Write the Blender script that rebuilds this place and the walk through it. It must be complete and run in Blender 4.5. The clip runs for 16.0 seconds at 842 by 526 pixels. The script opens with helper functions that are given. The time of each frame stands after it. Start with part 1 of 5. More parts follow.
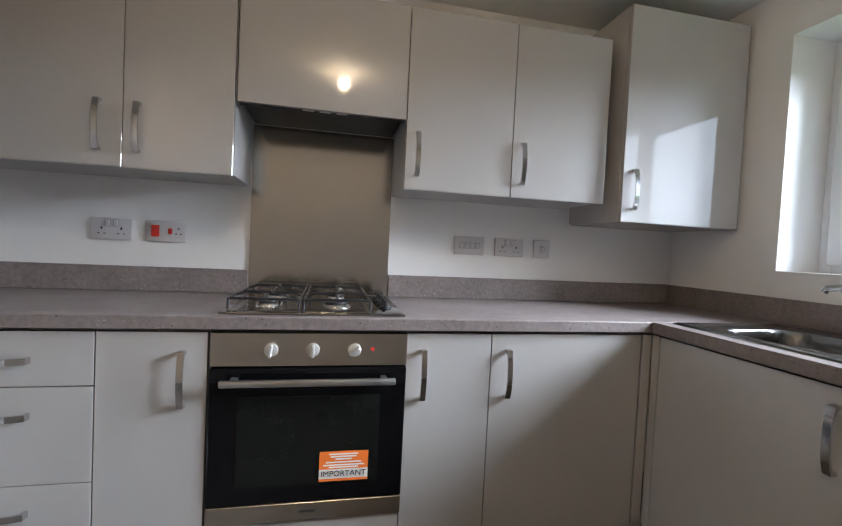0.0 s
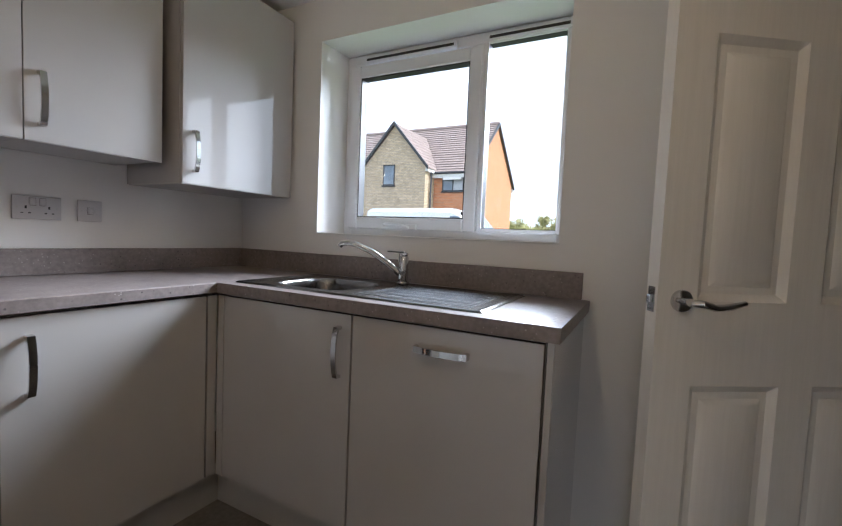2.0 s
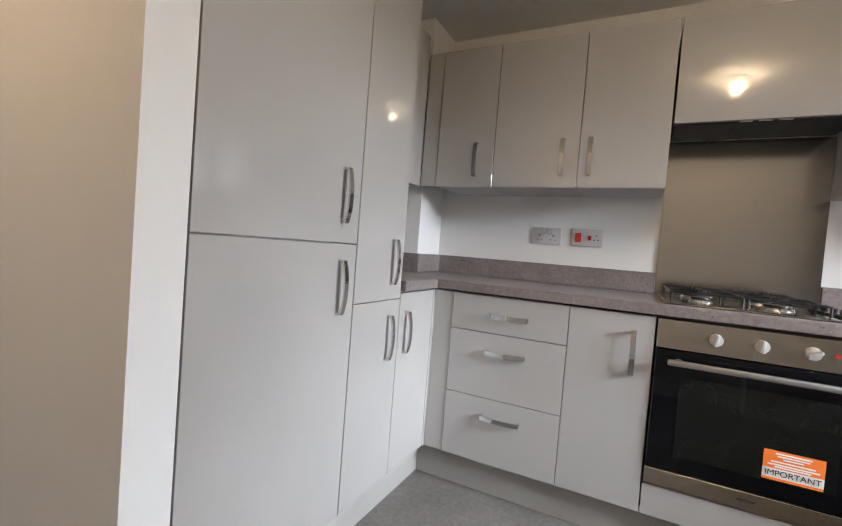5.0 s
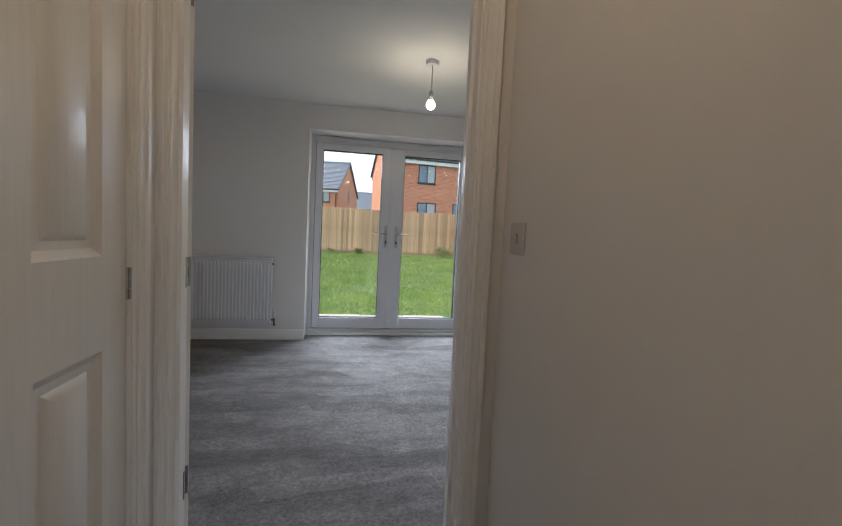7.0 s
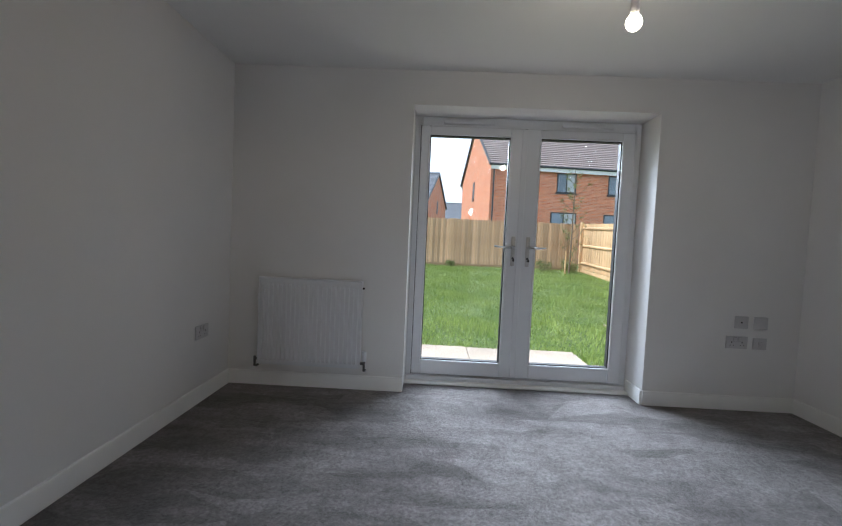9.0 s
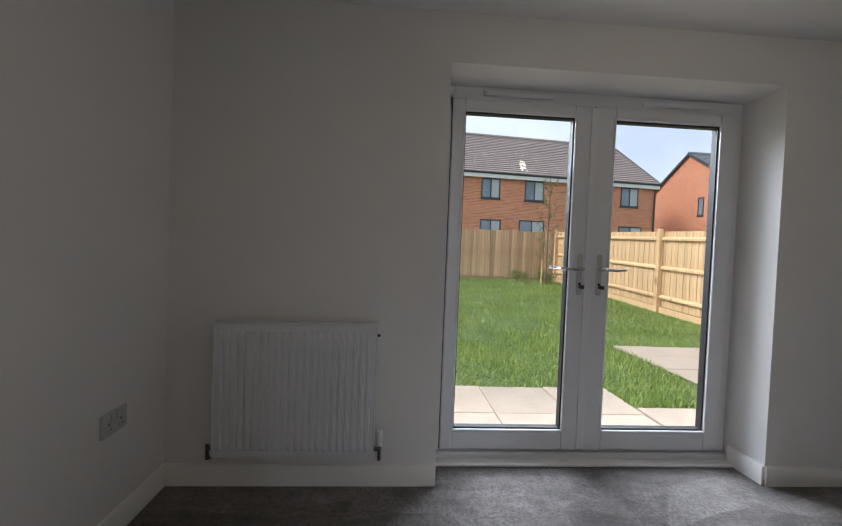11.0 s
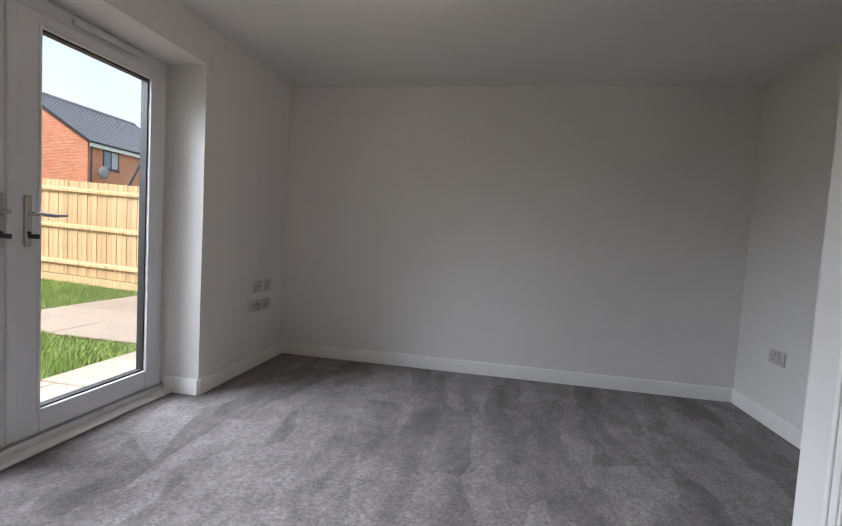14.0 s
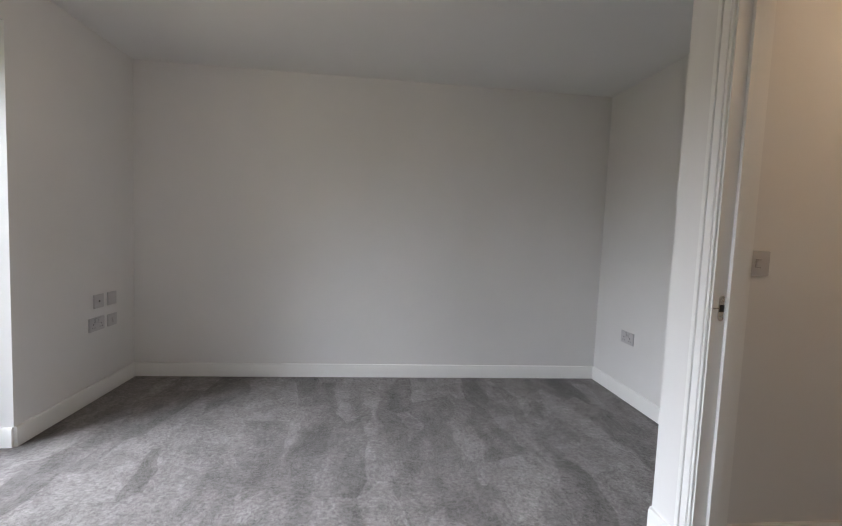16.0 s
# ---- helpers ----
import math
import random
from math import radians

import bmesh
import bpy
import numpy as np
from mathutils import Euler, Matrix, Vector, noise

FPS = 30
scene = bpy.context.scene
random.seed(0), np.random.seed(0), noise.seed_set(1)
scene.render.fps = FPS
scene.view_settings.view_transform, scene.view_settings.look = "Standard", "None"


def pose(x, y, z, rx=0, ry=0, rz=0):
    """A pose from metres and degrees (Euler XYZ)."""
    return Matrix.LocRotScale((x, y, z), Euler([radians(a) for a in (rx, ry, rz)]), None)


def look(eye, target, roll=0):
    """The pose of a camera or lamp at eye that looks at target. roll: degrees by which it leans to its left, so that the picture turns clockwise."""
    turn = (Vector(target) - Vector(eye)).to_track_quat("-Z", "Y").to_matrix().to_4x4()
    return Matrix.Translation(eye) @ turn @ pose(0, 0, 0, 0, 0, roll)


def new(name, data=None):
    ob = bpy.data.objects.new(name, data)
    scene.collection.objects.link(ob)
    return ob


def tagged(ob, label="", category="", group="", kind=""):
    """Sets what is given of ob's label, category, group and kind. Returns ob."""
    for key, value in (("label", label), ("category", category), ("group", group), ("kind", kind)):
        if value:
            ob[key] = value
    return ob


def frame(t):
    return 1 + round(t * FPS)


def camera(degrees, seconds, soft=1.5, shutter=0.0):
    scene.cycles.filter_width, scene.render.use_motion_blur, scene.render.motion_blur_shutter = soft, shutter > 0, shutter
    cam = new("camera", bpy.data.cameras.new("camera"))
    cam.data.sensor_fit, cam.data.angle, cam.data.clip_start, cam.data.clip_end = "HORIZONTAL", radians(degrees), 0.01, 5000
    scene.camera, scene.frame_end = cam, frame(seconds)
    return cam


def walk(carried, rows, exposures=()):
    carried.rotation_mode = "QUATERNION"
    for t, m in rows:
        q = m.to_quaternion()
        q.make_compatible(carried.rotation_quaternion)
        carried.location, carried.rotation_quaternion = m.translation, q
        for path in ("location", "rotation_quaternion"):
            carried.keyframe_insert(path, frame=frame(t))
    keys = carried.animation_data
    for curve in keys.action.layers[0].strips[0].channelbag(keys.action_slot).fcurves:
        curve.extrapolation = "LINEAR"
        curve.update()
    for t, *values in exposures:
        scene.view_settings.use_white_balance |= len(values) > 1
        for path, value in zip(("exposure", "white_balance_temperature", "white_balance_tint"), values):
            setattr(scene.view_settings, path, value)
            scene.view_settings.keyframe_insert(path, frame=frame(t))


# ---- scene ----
cam = camera(89.4, 16.0, soft=1.2)
PATH = [
    (0, (-1.759, -1.933, 1.138), (-1.343, 0.022, 1.069), 2.8),
    (0.5, (-1.74, -1.946, 1.14), (-0.858, -0.152, 1.067), 2.6),
    (1, (-1.698, -1.969, 1.164), (-0.413, -0.44, 1.066), 2.7),
    (1.5, (-1.656, -2.002, 1.145), (-0.03, -0.842, 1.035), 2.5),
    (2, (-1.661, -2.025, 1.115), (0.107, -1.097, 0.994), 2.5),
    (2.5, (-1.686, -2.026, 1.106), (0.136, -1.214, 0.973), 2.5),
    (3, (-1.737, -2.039, 1.115), (0.03, -1.114, 0.966), 2.6),
    (3.5, (-1.821, -2.106, 1.12), (-0.486, -0.626, 0.956), 2.8),
    (4, (-1.914, -2.178, 1.071), (-1.433, -0.239, 0.967), 3.0),
    (4.5, (-2.04, -2.234, 1.057), (-2.306, -0.253, 0.982), 4.0),
    (5, (-2.181, -2.314, 1.04), (-3.084, -0.531, 0.97), 4.5),
    (5.2, (-2.266, -2.335, 1.04), (-3.387, -0.681, 0.968), 4.8),
    (7.3, (-3.172, -2.36, 1.082), (-5.154, -2.126, 0.949), 2.4),
    (7.5, (-3.316, -2.4, 1.09), (-5.302, -2.21, 0.956), 2.3),
    (8, (-3.633, -2.422, 1.101), (-5.623, -2.276, 0.967), 2.5),
    (8.5, (-3.931, -2.471, 1.108), (-5.925, -2.389, 0.979), 2.5),
    (9, (-4.207, -2.559, 1.079), (-6.204, -2.613, 0.979), 2.6),
    (9.2, (-4.307, -2.568, 1.086), (-6.302, -2.677, 0.992), 2.5),
    (11.3, (-5.332, -3.078, 1.135), (-7.313, -2.801, 1.096), 1.9),
    (11.5, (-5.427, -3.137, 1.139), (-7.386, -2.736, 1.101), 1.7),
    (12, (-5.574, -3.242, 1.149), (-7.435, -2.513, 1.087), 1.5),
    (12.5, (-5.614, -3.357, 1.147), (-7.241, -2.197, 1.049), 1.7),
    (13, (-5.613, -3.414, 1.164), (-6.7, -1.743, 1.007), 2.9),
    (13.5, (-5.49, -3.408, 1.111), (-6.134, -1.52, 0.969), 3.9),
    (14, (-5.43, -3.388, 1.06), (-5.768, -1.417, 0.945), 3.3),
    (14.5, (-5.334, -3.339, 1.087), (-5.355, -1.346, 0.927), 2.9),
    (15, (-5.335, -3.348, 1.091), (-5.088, -1.37, 0.939), 2.8),
    (15.5, (-5.361, -3.32, 1.117), (-5.001, -1.359, 0.964), 2.5),
    (16, (-5.469, -3.258, 1.13), (-5.256, -1.274, 0.992), 2.4),
]
walk(cam, [(t, look(eye, target, roll)) for t, eye, target, roll in PATH],
     [(0, 1.0, 5850, 9), (0.5, 0.85, 5750, 9), (1.0, 0.55, 5750, 10), (1.5, 0.5, 5850, 10), (2.0, 0.7, 5900, 11),
      (2.5, 0.8, 5950, 11), (3.5, 0.9, 5950, 9), (4.0, 0.9, 5900, 9), (4.5, 1.2, 6000, 9), (5.0, 1.3, 6200, 10), (5.2, 1.3, 6200, 10),
      (7.3, 0.1, 5800, 9), (8.0, 0.1, 5700, 9), (8.5, 0.2, 5650, 8), (9.2, 0.1, 5750, 9), (11.5, -0.25, 6150, 11), (12.2, -0.25, 6150, 11),
      (13.0, 0.0, 6200, 12), (14.0, 0.1, 6250, 13), (14.5, 0.25, 6300, 13), (15.0, 0.4, 6350, 12), (15.5, 0.55, 6350, 12), (16.0, 0.6, 6300, 12)])

# ---- world, sun and lamps ----
world = bpy.data.worlds.new("sky")
scene.world = world
world.use_nodes = True
_wn = world.node_tree
_sky = _wn.nodes.new("ShaderNodeTexSky")
_sky.sky_type, _sky.sun_disc = "NISHITA", False
_sky.sun_elevation, _sky.sun_rotation = radians(46), radians(180)
_sky.dust_density, _sky.ozone_density, _sky.air_density = 4.0, 1.0, 1.0
_bg = _wn.nodes["Background"]
_bg.inputs["Strength"].default_value = 0.15
# thin cloud veil: pale grey mixed evenly over the clear sky
_cl = _wn.nodes.new("ShaderNodeTexNoise")
_cl.inputs["Scale"].default_value, _cl.inputs["Detail"].default_value = 2.6, 6.0
_rp = _wn.nodes.new("ShaderNodeValToRGB")
_rp.color_ramp.elements[0].position, _rp.color_ramp.elements[0].color = 0.35, (7.0, 7.8, 9.2, 1)
_rp.color_ramp.elements[1].position, _rp.color_ramp.elements[1].color = 0.65, (10.3, 10.7, 11.4, 1)
_mx = _wn.nodes.new("ShaderNodeMix")
_mx.data_type = "RGBA"
_mx.inputs[0].default_value = 0.8
_wn.links.new(_cl.outputs["Fac"], _rp.inputs["Fac"])
_wn.links.new(_sky.outputs["Color"], _mx.inputs[6])
_wn.links.new(_rp.outputs["Color"], _mx.inputs[7])
_wn.links.new(_mx.outputs[2], _bg.inputs["Color"])

_sun = new("sun", bpy.data.lights.new("sun", "SUN"))
_sun.data.energy, _sun.data.angle, _sun.data.color = 4.0, radians(14), (1.0, 0.95, 0.88)
_sun.matrix_world = look((0, -9, 20), (0, 0.0, 10.7))


def bulb_light(x, y, z, watts, colour=(1.0, 0.78, 0.54), radius=0.03):
    lamp = new("bulb_light", bpy.data.lights.new("bulb_light", "POINT"))
    lamp.data.energy, lamp.data.color, lamp.data.shadow_soft_size = watts, colour, radius
    lamp.location = (x, y, z)


# added area lamps, high outside each opening, stand in for the bright clouded sky
def sky_panel(centre, target, w, h, watts, spread=180):
    lamp = new("daylight_fill", bpy.data.lights.new("daylight_fill", "AREA"))
    d = lamp.data
    d.shape, d.size, d.size_y, d.energy, d.color = "RECTANGLE", w, h, watts, (0.89, 0.94, 1.0)
    d.spread = radians(spread)
    lamp.matrix_world = look(centre, target)


bulb_light(-1.72, -1.61, 2.188, 4.6, (1.0, 0.68, 0.36))
bulb_light(-5.93, -1.82, 1.94, 2.0)
bulb_light(-3.45, -2.40, 2.03, 1.25, (1.0, 0.44, 0.08))
sky_panel((3.0, -1.75, 2.95), (-1.9, -0.95, 0.7), 2.2, 2.0, 430.0, 150)
sky_panel((-9.2, -1.95, 2.75), (-5.5, -1.6, 0.35), 2.8, 1.8, 155.0, 88)

# ---- mesh helpers ----


def box(bm, x0, x1, y0, y1, z0, z1, bevel=0.0, seg=1):
    m = Matrix.Translation(((x0 + x1) / 2, (y0 + y1) / 2, (z0 + z1) / 2)) @ Matrix.Diagonal((abs(x1 - x0), abs(y1 - y0), abs(z1 - z0), 1))
    made = bmesh.ops.create_cube(bm, size=1, matrix=m)
    if bevel:
        edges = {e for v in made["verts"] for e in v.link_edges}
        bmesh.ops.bevel(bm, geom=list(edges), offset=bevel, segments=seg, affect="EDGES", profile=0.5)
    return bm


def B(x0, x1, y0, y1, z0, z1, bevel=0.0, seg=1):
    return box(bmesh.new(), x0, x1, y0, y1, z0, z1, bevel, seg)


def cyl(bm, c, r, h, axis="z", r2=None, seg=20, bevel=0.0):
    turn = {"z": pose(0, 0, 0), "x": pose(0, 0, 0, 0, 90, 0), "y": pose(0, 0, 0, 90, 0, 0)}[axis]
    made = bmesh.ops.create_cone(bm, cap_ends=True, segments=seg, radius1=r, radius2=r if r2 is None else r2, depth=h, matrix=Matrix.Translation(c) @ turn)
    if bevel:
        edges = {e for v in made["verts"] for e in v.link_edges if len(e.link_faces) == 2 and e.calc_face_angle(0) > 0.8}
        bmesh.ops.bevel(bm, geom=list(edges), offset=bevel, segments=2, affect="EDGES", profile=0.5)
    return bm


def ball(bm, c, r, sx=1, sy=1, sz=1, seg=16):
    bmesh.ops.create_uvsphere(bm, u_segments=seg, v_segments=max(6, seg // 2), radius=r, matrix=Matrix.Translation(c) @ Matrix.Diagonal((sx, sy, sz, 1)))
    return bm


def tube(bm, pts, r, seg=8, caps=True):
    """A round tube through the points; r is one radius or one for each point."""
    pts = [Vector(p) for p in pts]
    rad = r if isinstance(r, (list, tuple)) else [r] * len(pts)
    rings, side = [], None
    for i, p in enumerate(pts):
        d = (pts[min(i + 1, len(pts) - 1)] - pts[max(i - 1, 0)]).normalized()
        if side is None:
            side = d.orthogonal().normalized()
        side = (side - d * side.dot(d)).normalized()
        up = d.cross(side)
        rings.append([bm.verts.new(p + rad[i] * (math.cos(2 * math.pi * k / seg) * side + math.sin(2 * math.pi * k / seg) * up)) for k in range(seg)])
    for a, b in zip(rings, rings[1:]):
        for k in range(seg):
            bm.faces.new((a[k], a[(k + 1) % seg], b[(k + 1) % seg], b[k]))
    if caps:
        bm.faces.new(rings[0][::-1])
        bm.faces.new(rings[-1])
    return bm


def prism(bm, outline, axis, a, b):
    """A flat outline of (u, v) pairs pushed from a to b along an axis: x takes (y, z), y takes (x, z), z takes (x, y)."""
    def at(u, v, w):
        return {"x": (w, u, v), "y": (u, w, v), "z": (u, v, w)}[axis]
    lo, hi = [bm.verts.new(at(u, v, a)) for u, v in outline], [bm.verts.new(at(u, v, b)) for u, v in outline]
    n = len(outline)
    bm.faces.new(lo[::-1])
    bm.faces.new(hi)
    for k in range(n):
        bm.faces.new((lo[k], lo[(k + 1) % n], hi[(k + 1) % n], hi[k]))
    return bm


def mesh_of(name, bm, material, smooth=True):
    bmesh.ops.recalc_face_normals(bm, faces=bm.faces)
    me = bpy.data.meshes.new(name)
    bm.to_mesh(me)
    bm.free()
    me.materials.append(material)
    if smooth:
        me.polygons.foreach_set("use_smooth", [True] * len(me.polygons))
        me.set_sharp_from_angle(angle=radians(32))
    return me


def part(name, bm, material, parent, label=""):
    ob = new(name, mesh_of(name, bm, material))
    ob.parent = parent
    return tagged(ob, label)


def thing(name, m, label, category, group="", kind=""):
    ob = new(name)
    ob.empty_display_size = 0.1
    ob.matrix_world = m
    return tagged(ob, label, category, group, kind)


def solid(name, bm, material, label, category, group="", kind=""):
    return tagged(new(name, mesh_of(name, bm, material)), label, category, group, kind)


def structure(name, bm, material, label="", category=""):
    return solid(name, bm, material, label or name.replace("_", " "), category or name.split("_")[0], "", "structure")


# ---- materials ----


class Mat:
    """A principled material with a few chained helpers."""

    def __init__(self, name, colour, rough=0.5, metal=0.0, coat=0.0, spec=0.5):
        self.m = bpy.data.materials.new(name)
        self.m.use_nodes = True
        self.t = self.m.node_tree
        self.p = self.t.nodes["Principled BSDF"]
        self.set("Base Color", (*colour, 1))
        self.set("Roughness", rough)
        self.set("Metallic", metal)
        self.set("Coat Weight", coat)
        self.set("Specular IOR Level", spec)
        self.colour = colour
        self.co = self.t.nodes.new("ShaderNodeTexCoord").outputs["Object"]
        self.bumped = None

    def set(self, key, value):
        self.p.inputs[key].default_value = value
        return self

    def node(self, kind, **values):
        n = self.t.nodes.new(kind)
        for k, v in values.items():
            n.inputs[k].default_value = v
        return n

    def link(self, a, b):
        self.t.links.new(a, b)

    def mapped(self, scale=(1, 1, 1), turn=(0, 0, 0)):
        n = self.node("ShaderNodeMapping", Scale=scale, Rotation=turn)
        self.link(self.co, n.inputs["Vector"])
        return n.outputs["Vector"]

    def noise(self, scale, detail=4.0, rough=0.55, vec=None, stretch=None):
        n = self.node("ShaderNodeTexNoise", Scale=scale, Detail=detail, Roughness=rough)
        self.link(vec or (self.mapped(stretch) if stretch else self.co), n.inputs["Vector"])
        return n.outputs["Fac"]

    def ramp(self, fac, a, b, lo=0.35, hi=0.65):
        n = self.t.nodes.new("ShaderNodeValToRGB")
        e = n.color_ramp.elements
        e[0].position, e[1].position = lo, hi
        e[0].color, e[1].color = (*a, 1), (*b, 1)
        self.link(fac, n.inputs["Fac"])
        return n.outputs["Color"]

    def mix(self, fac, a, b, how="MIX"):
        n = self.t.nodes.new("ShaderNodeMix")
        n.data_type, n.blend_type = "RGBA", how
        for s, v in ((0, fac), (6, a), (7, b)):
            if isinstance(v, (int, float)):
                n.inputs[s].default_value = v
            elif isinstance(v, tuple):
                n.inputs[s].default_value = (*v, 1)
            else:
                self.link(v, n.inputs[s])
        return n.outputs[2]

    def base(self, out):
        self.link(out, self.p.inputs["Base Color"])
        return self

    def bump(self, height, strength=0.2, distance=0.002):
        n = self.node("ShaderNodeBump", Strength=strength, Distance=distance)
        self.link(height, n.inputs["Height"])
        if self.bumped:
            self.link(self.bumped, n.inputs["Normal"])
        self.bumped = n.outputs["Normal"]
        self.link(self.bumped, self.p.inputs["Normal"])
        return self

    def roughen(self, fac, lo, hi):
        n = self.node("ShaderNodeMapRange")
        n.inputs["To Min"].default_value, n.inputs["To Max"].default_value = lo, hi
        self.link(fac, n.inputs["Value"])
        self.link(n.outputs["Result"], self.p.inputs["Roughness"])
        return self

    def random(self):
        return self.t.nodes.new("ShaderNodeObjectInfo").outputs["Random"]


def shade(c, k):
    return tuple(min(1.0, v * k) for v in c)


def plain(name, colour, rough=0.5, metal=0.0, vary=0.06, scale=6.0, bump=0.0, coat=0.0, fine=180.0):
    """Colour with a soft large variation, a fine grain and gloss that varies a little."""
    k = Mat(name, colour, rough, metal, coat)
    big, small = k.noise(scale, 3), k.noise(fine, 2)
    k.base(k.mix(0.25, k.ramp(big, shade(colour, 1 - vary), shade(colour, 1 + vary)), k.ramp(small, shade(colour, 1 - vary), shade(colour, 1 + vary))))
    k.roughen(big, max(0.02, rough * 0.85), min(1, rough * 1.15))
    if bump:
        k.bump(small, bump, 0.001)
    return k.m


WALL = plain("wall_paint", (0.77, 0.76, 0.75), 0.75, 0, 0.025, 1.4, 0.10, 0, 260)
CEIL = plain("ceiling_paint", (0.80, 0.80, 0.79), 0.85, 0, 0.02, 1.2, 0.08, 0, 260)
GLOSS_WHITE = plain("white_gloss_paint", (0.85, 0.845, 0.83), 0.35, 0, 0.02, 5, 0.03)
UPVC = plain("white_upvc", (0.74, 0.755, 0.785), 0.30, 0, 0.015, 5)
SEAL = plain("black_rubber_seal", (0.02, 0.02, 0.022), 0.6)
CHROME = plain("chrome", (0.62, 0.62, 0.62), 0.10, 1.0, 0.03, 20)
ZINC = plain("zinc_plate", (0.50, 0.50, 0.51), 0.20, 1.0, 0.04, 30)
ALU = plain("bright_aluminium", (0.78, 0.77, 0.75), 0.22, 1.0, 0.04, 30)
SATIN = plain("satin_steel", (0.55, 0.54, 0.53), 0.35, 1.0, 0.05, 20)
PLATE = plain("grey_white_plastic", (0.56, 0.545, 0.555), 0.35, 0, 0.02)
GAP = plain("grey_gap", (0.22, 0.21, 0.20), 0.5)
DARK = plain("dark_plastic", (0.02, 0.02, 0.02), 0.45)
RED = plain("red_plastic", (0.55, 0.03, 0.02), 0.35)
BLACK_IRON = plain("black_enamel_iron", (0.015, 0.015, 0.017), 0.4, 0, 0.2, 40, 0.2)
CREAM_PLASTIC = plain("silver_plastic", (0.62, 0.60, 0.56), 0.3, 0.6)
ORANGE = plain("orange_paper", (0.85, 0.19, 0.02), 0.6)
PAPER = plain("white_paper", (0.82, 0.80, 0.76), 0.6)
INK = plain("black_ink", (0.03, 0.03, 0.03), 0.6)
VAN = plain("white_vehicle_paint", (0.82, 0.83, 0.84), 0.25, 0, 0.02, 2, 0, 0.6)
ANTHRACITE = plain("anthracite_frame", (0.035, 0.038, 0.045), 0.4)
FASCIA = plain("white_fascia", (0.78, 0.78, 0.77), 0.5)
RUBBER = plain("tyre_rubber", (0.02, 0.02, 0.02), 0.8)


def _cabinet():
    k = Mat("gloss_grey_cabinet", (0.44, 0.425, 0.41), 0.08, 0, 0.0, 0.3)
    n = k.noise(1.5, 3)
    k.base(k.ramp(n, (0.425, 0.408, 0.392), (0.455, 0.438, 0.424)))
    k.bump(k.noise(3.0, 1), 0.004, 0.004)
    k.set("Coat Weight", 1.0).set("Coat IOR", 1.75).set("Coat Roughness", 0.015)
    return k.m


CAB = _cabinet()
CARCASS = plain("matt_grey_carcass", (0.42, 0.41, 0.40), 0.5, 0, 0.03)
PLINTH = plain("grey_plinth", (0.36, 0.345, 0.325), 0.45, 0, 0.04)


def _worktop():
    k = Mat("stone_laminate", (0.25, 0.225, 0.205), 0.38)
    base = k.mix(0.5, k.ramp(k.noise(7, 5), (0.165, 0.135, 0.128), (0.265, 0.225, 0.215)), k.ramp(k.noise(60, 4), (0.16, 0.132, 0.125), (0.27, 0.232, 0.221)))
    v = k.node("ShaderNodeTexVoronoi", Scale=75.0)
    k.link(k.co, v.inputs["Vector"])
    dots = k.ramp(v.outputs["Distance"], (1, 1, 1), (0, 0, 0), 0.10, 0.20)
    gate = k.ramp(k.noise(16, 2), (0, 0, 0), (1, 1, 1), 0.48, 0.58)
    light = k.mix(1.0, dots, gate, "MULTIPLY")
    v2 = k.node("ShaderNodeTexVoronoi", Scale=48.0)
    k.link(k.co, v2.inputs["Vector"])
    pits = k.mix(1.0, k.ramp(v2.outputs["Distance"], (1, 1, 1), (0, 0, 0), 0.10, 0.18), k.ramp(k.noise(11, 2), (0, 0, 0), (1, 1, 1), 0.47, 0.56), "MULTIPLY")
    k.base(k.mix(pits, k.mix(light, base, (0.42, 0.385, 0.37)), (0.08, 0.068, 0.064)))
    k.bump(k.noise(140, 3), 0.08, 0.001)
    return k.m


WORKTOP = _worktop()


def _brushed(name, colour, rough, stretch):
    k = Mat(name, colour, rough, 1.0)
    n = k.noise(1.0, 4, 0.6, None, stretch)
    k.base(k.ramp(n, shade(colour, 0.98), shade(colour, 1.02)))
    k.roughen(n, rough * 0.97, rough * 1.04)
    k.bump(n, 0.001, 0.0003)
    return k.m


STEEL_HOB = _brushed("polished_hob_steel", (0.34, 0.325, 0.31), 0.16, (4, 300, 300))
# warm tint paints in the reflection of the warm-lit door and hall
STEEL_H = _brushed("brushed_steel", (0.50, 0.45, 0.39), 0.24, (4, 300, 300))
STEEL_SPLASH = _brushed("splashback_steel", (0.48, 0.46, 0.44), 0.17, (3, 200, 160))
STEEL_SINK = _brushed("sink_steel", (0.22, 0.215, 0.21), 0.22, (200, 8, 200))


def _glass(name, tint, rough=0.0):
    k = Mat(name, tint, rough)
    k.set("Transmission Weight", 1.0).set("IOR", 1.45)
    return k.m


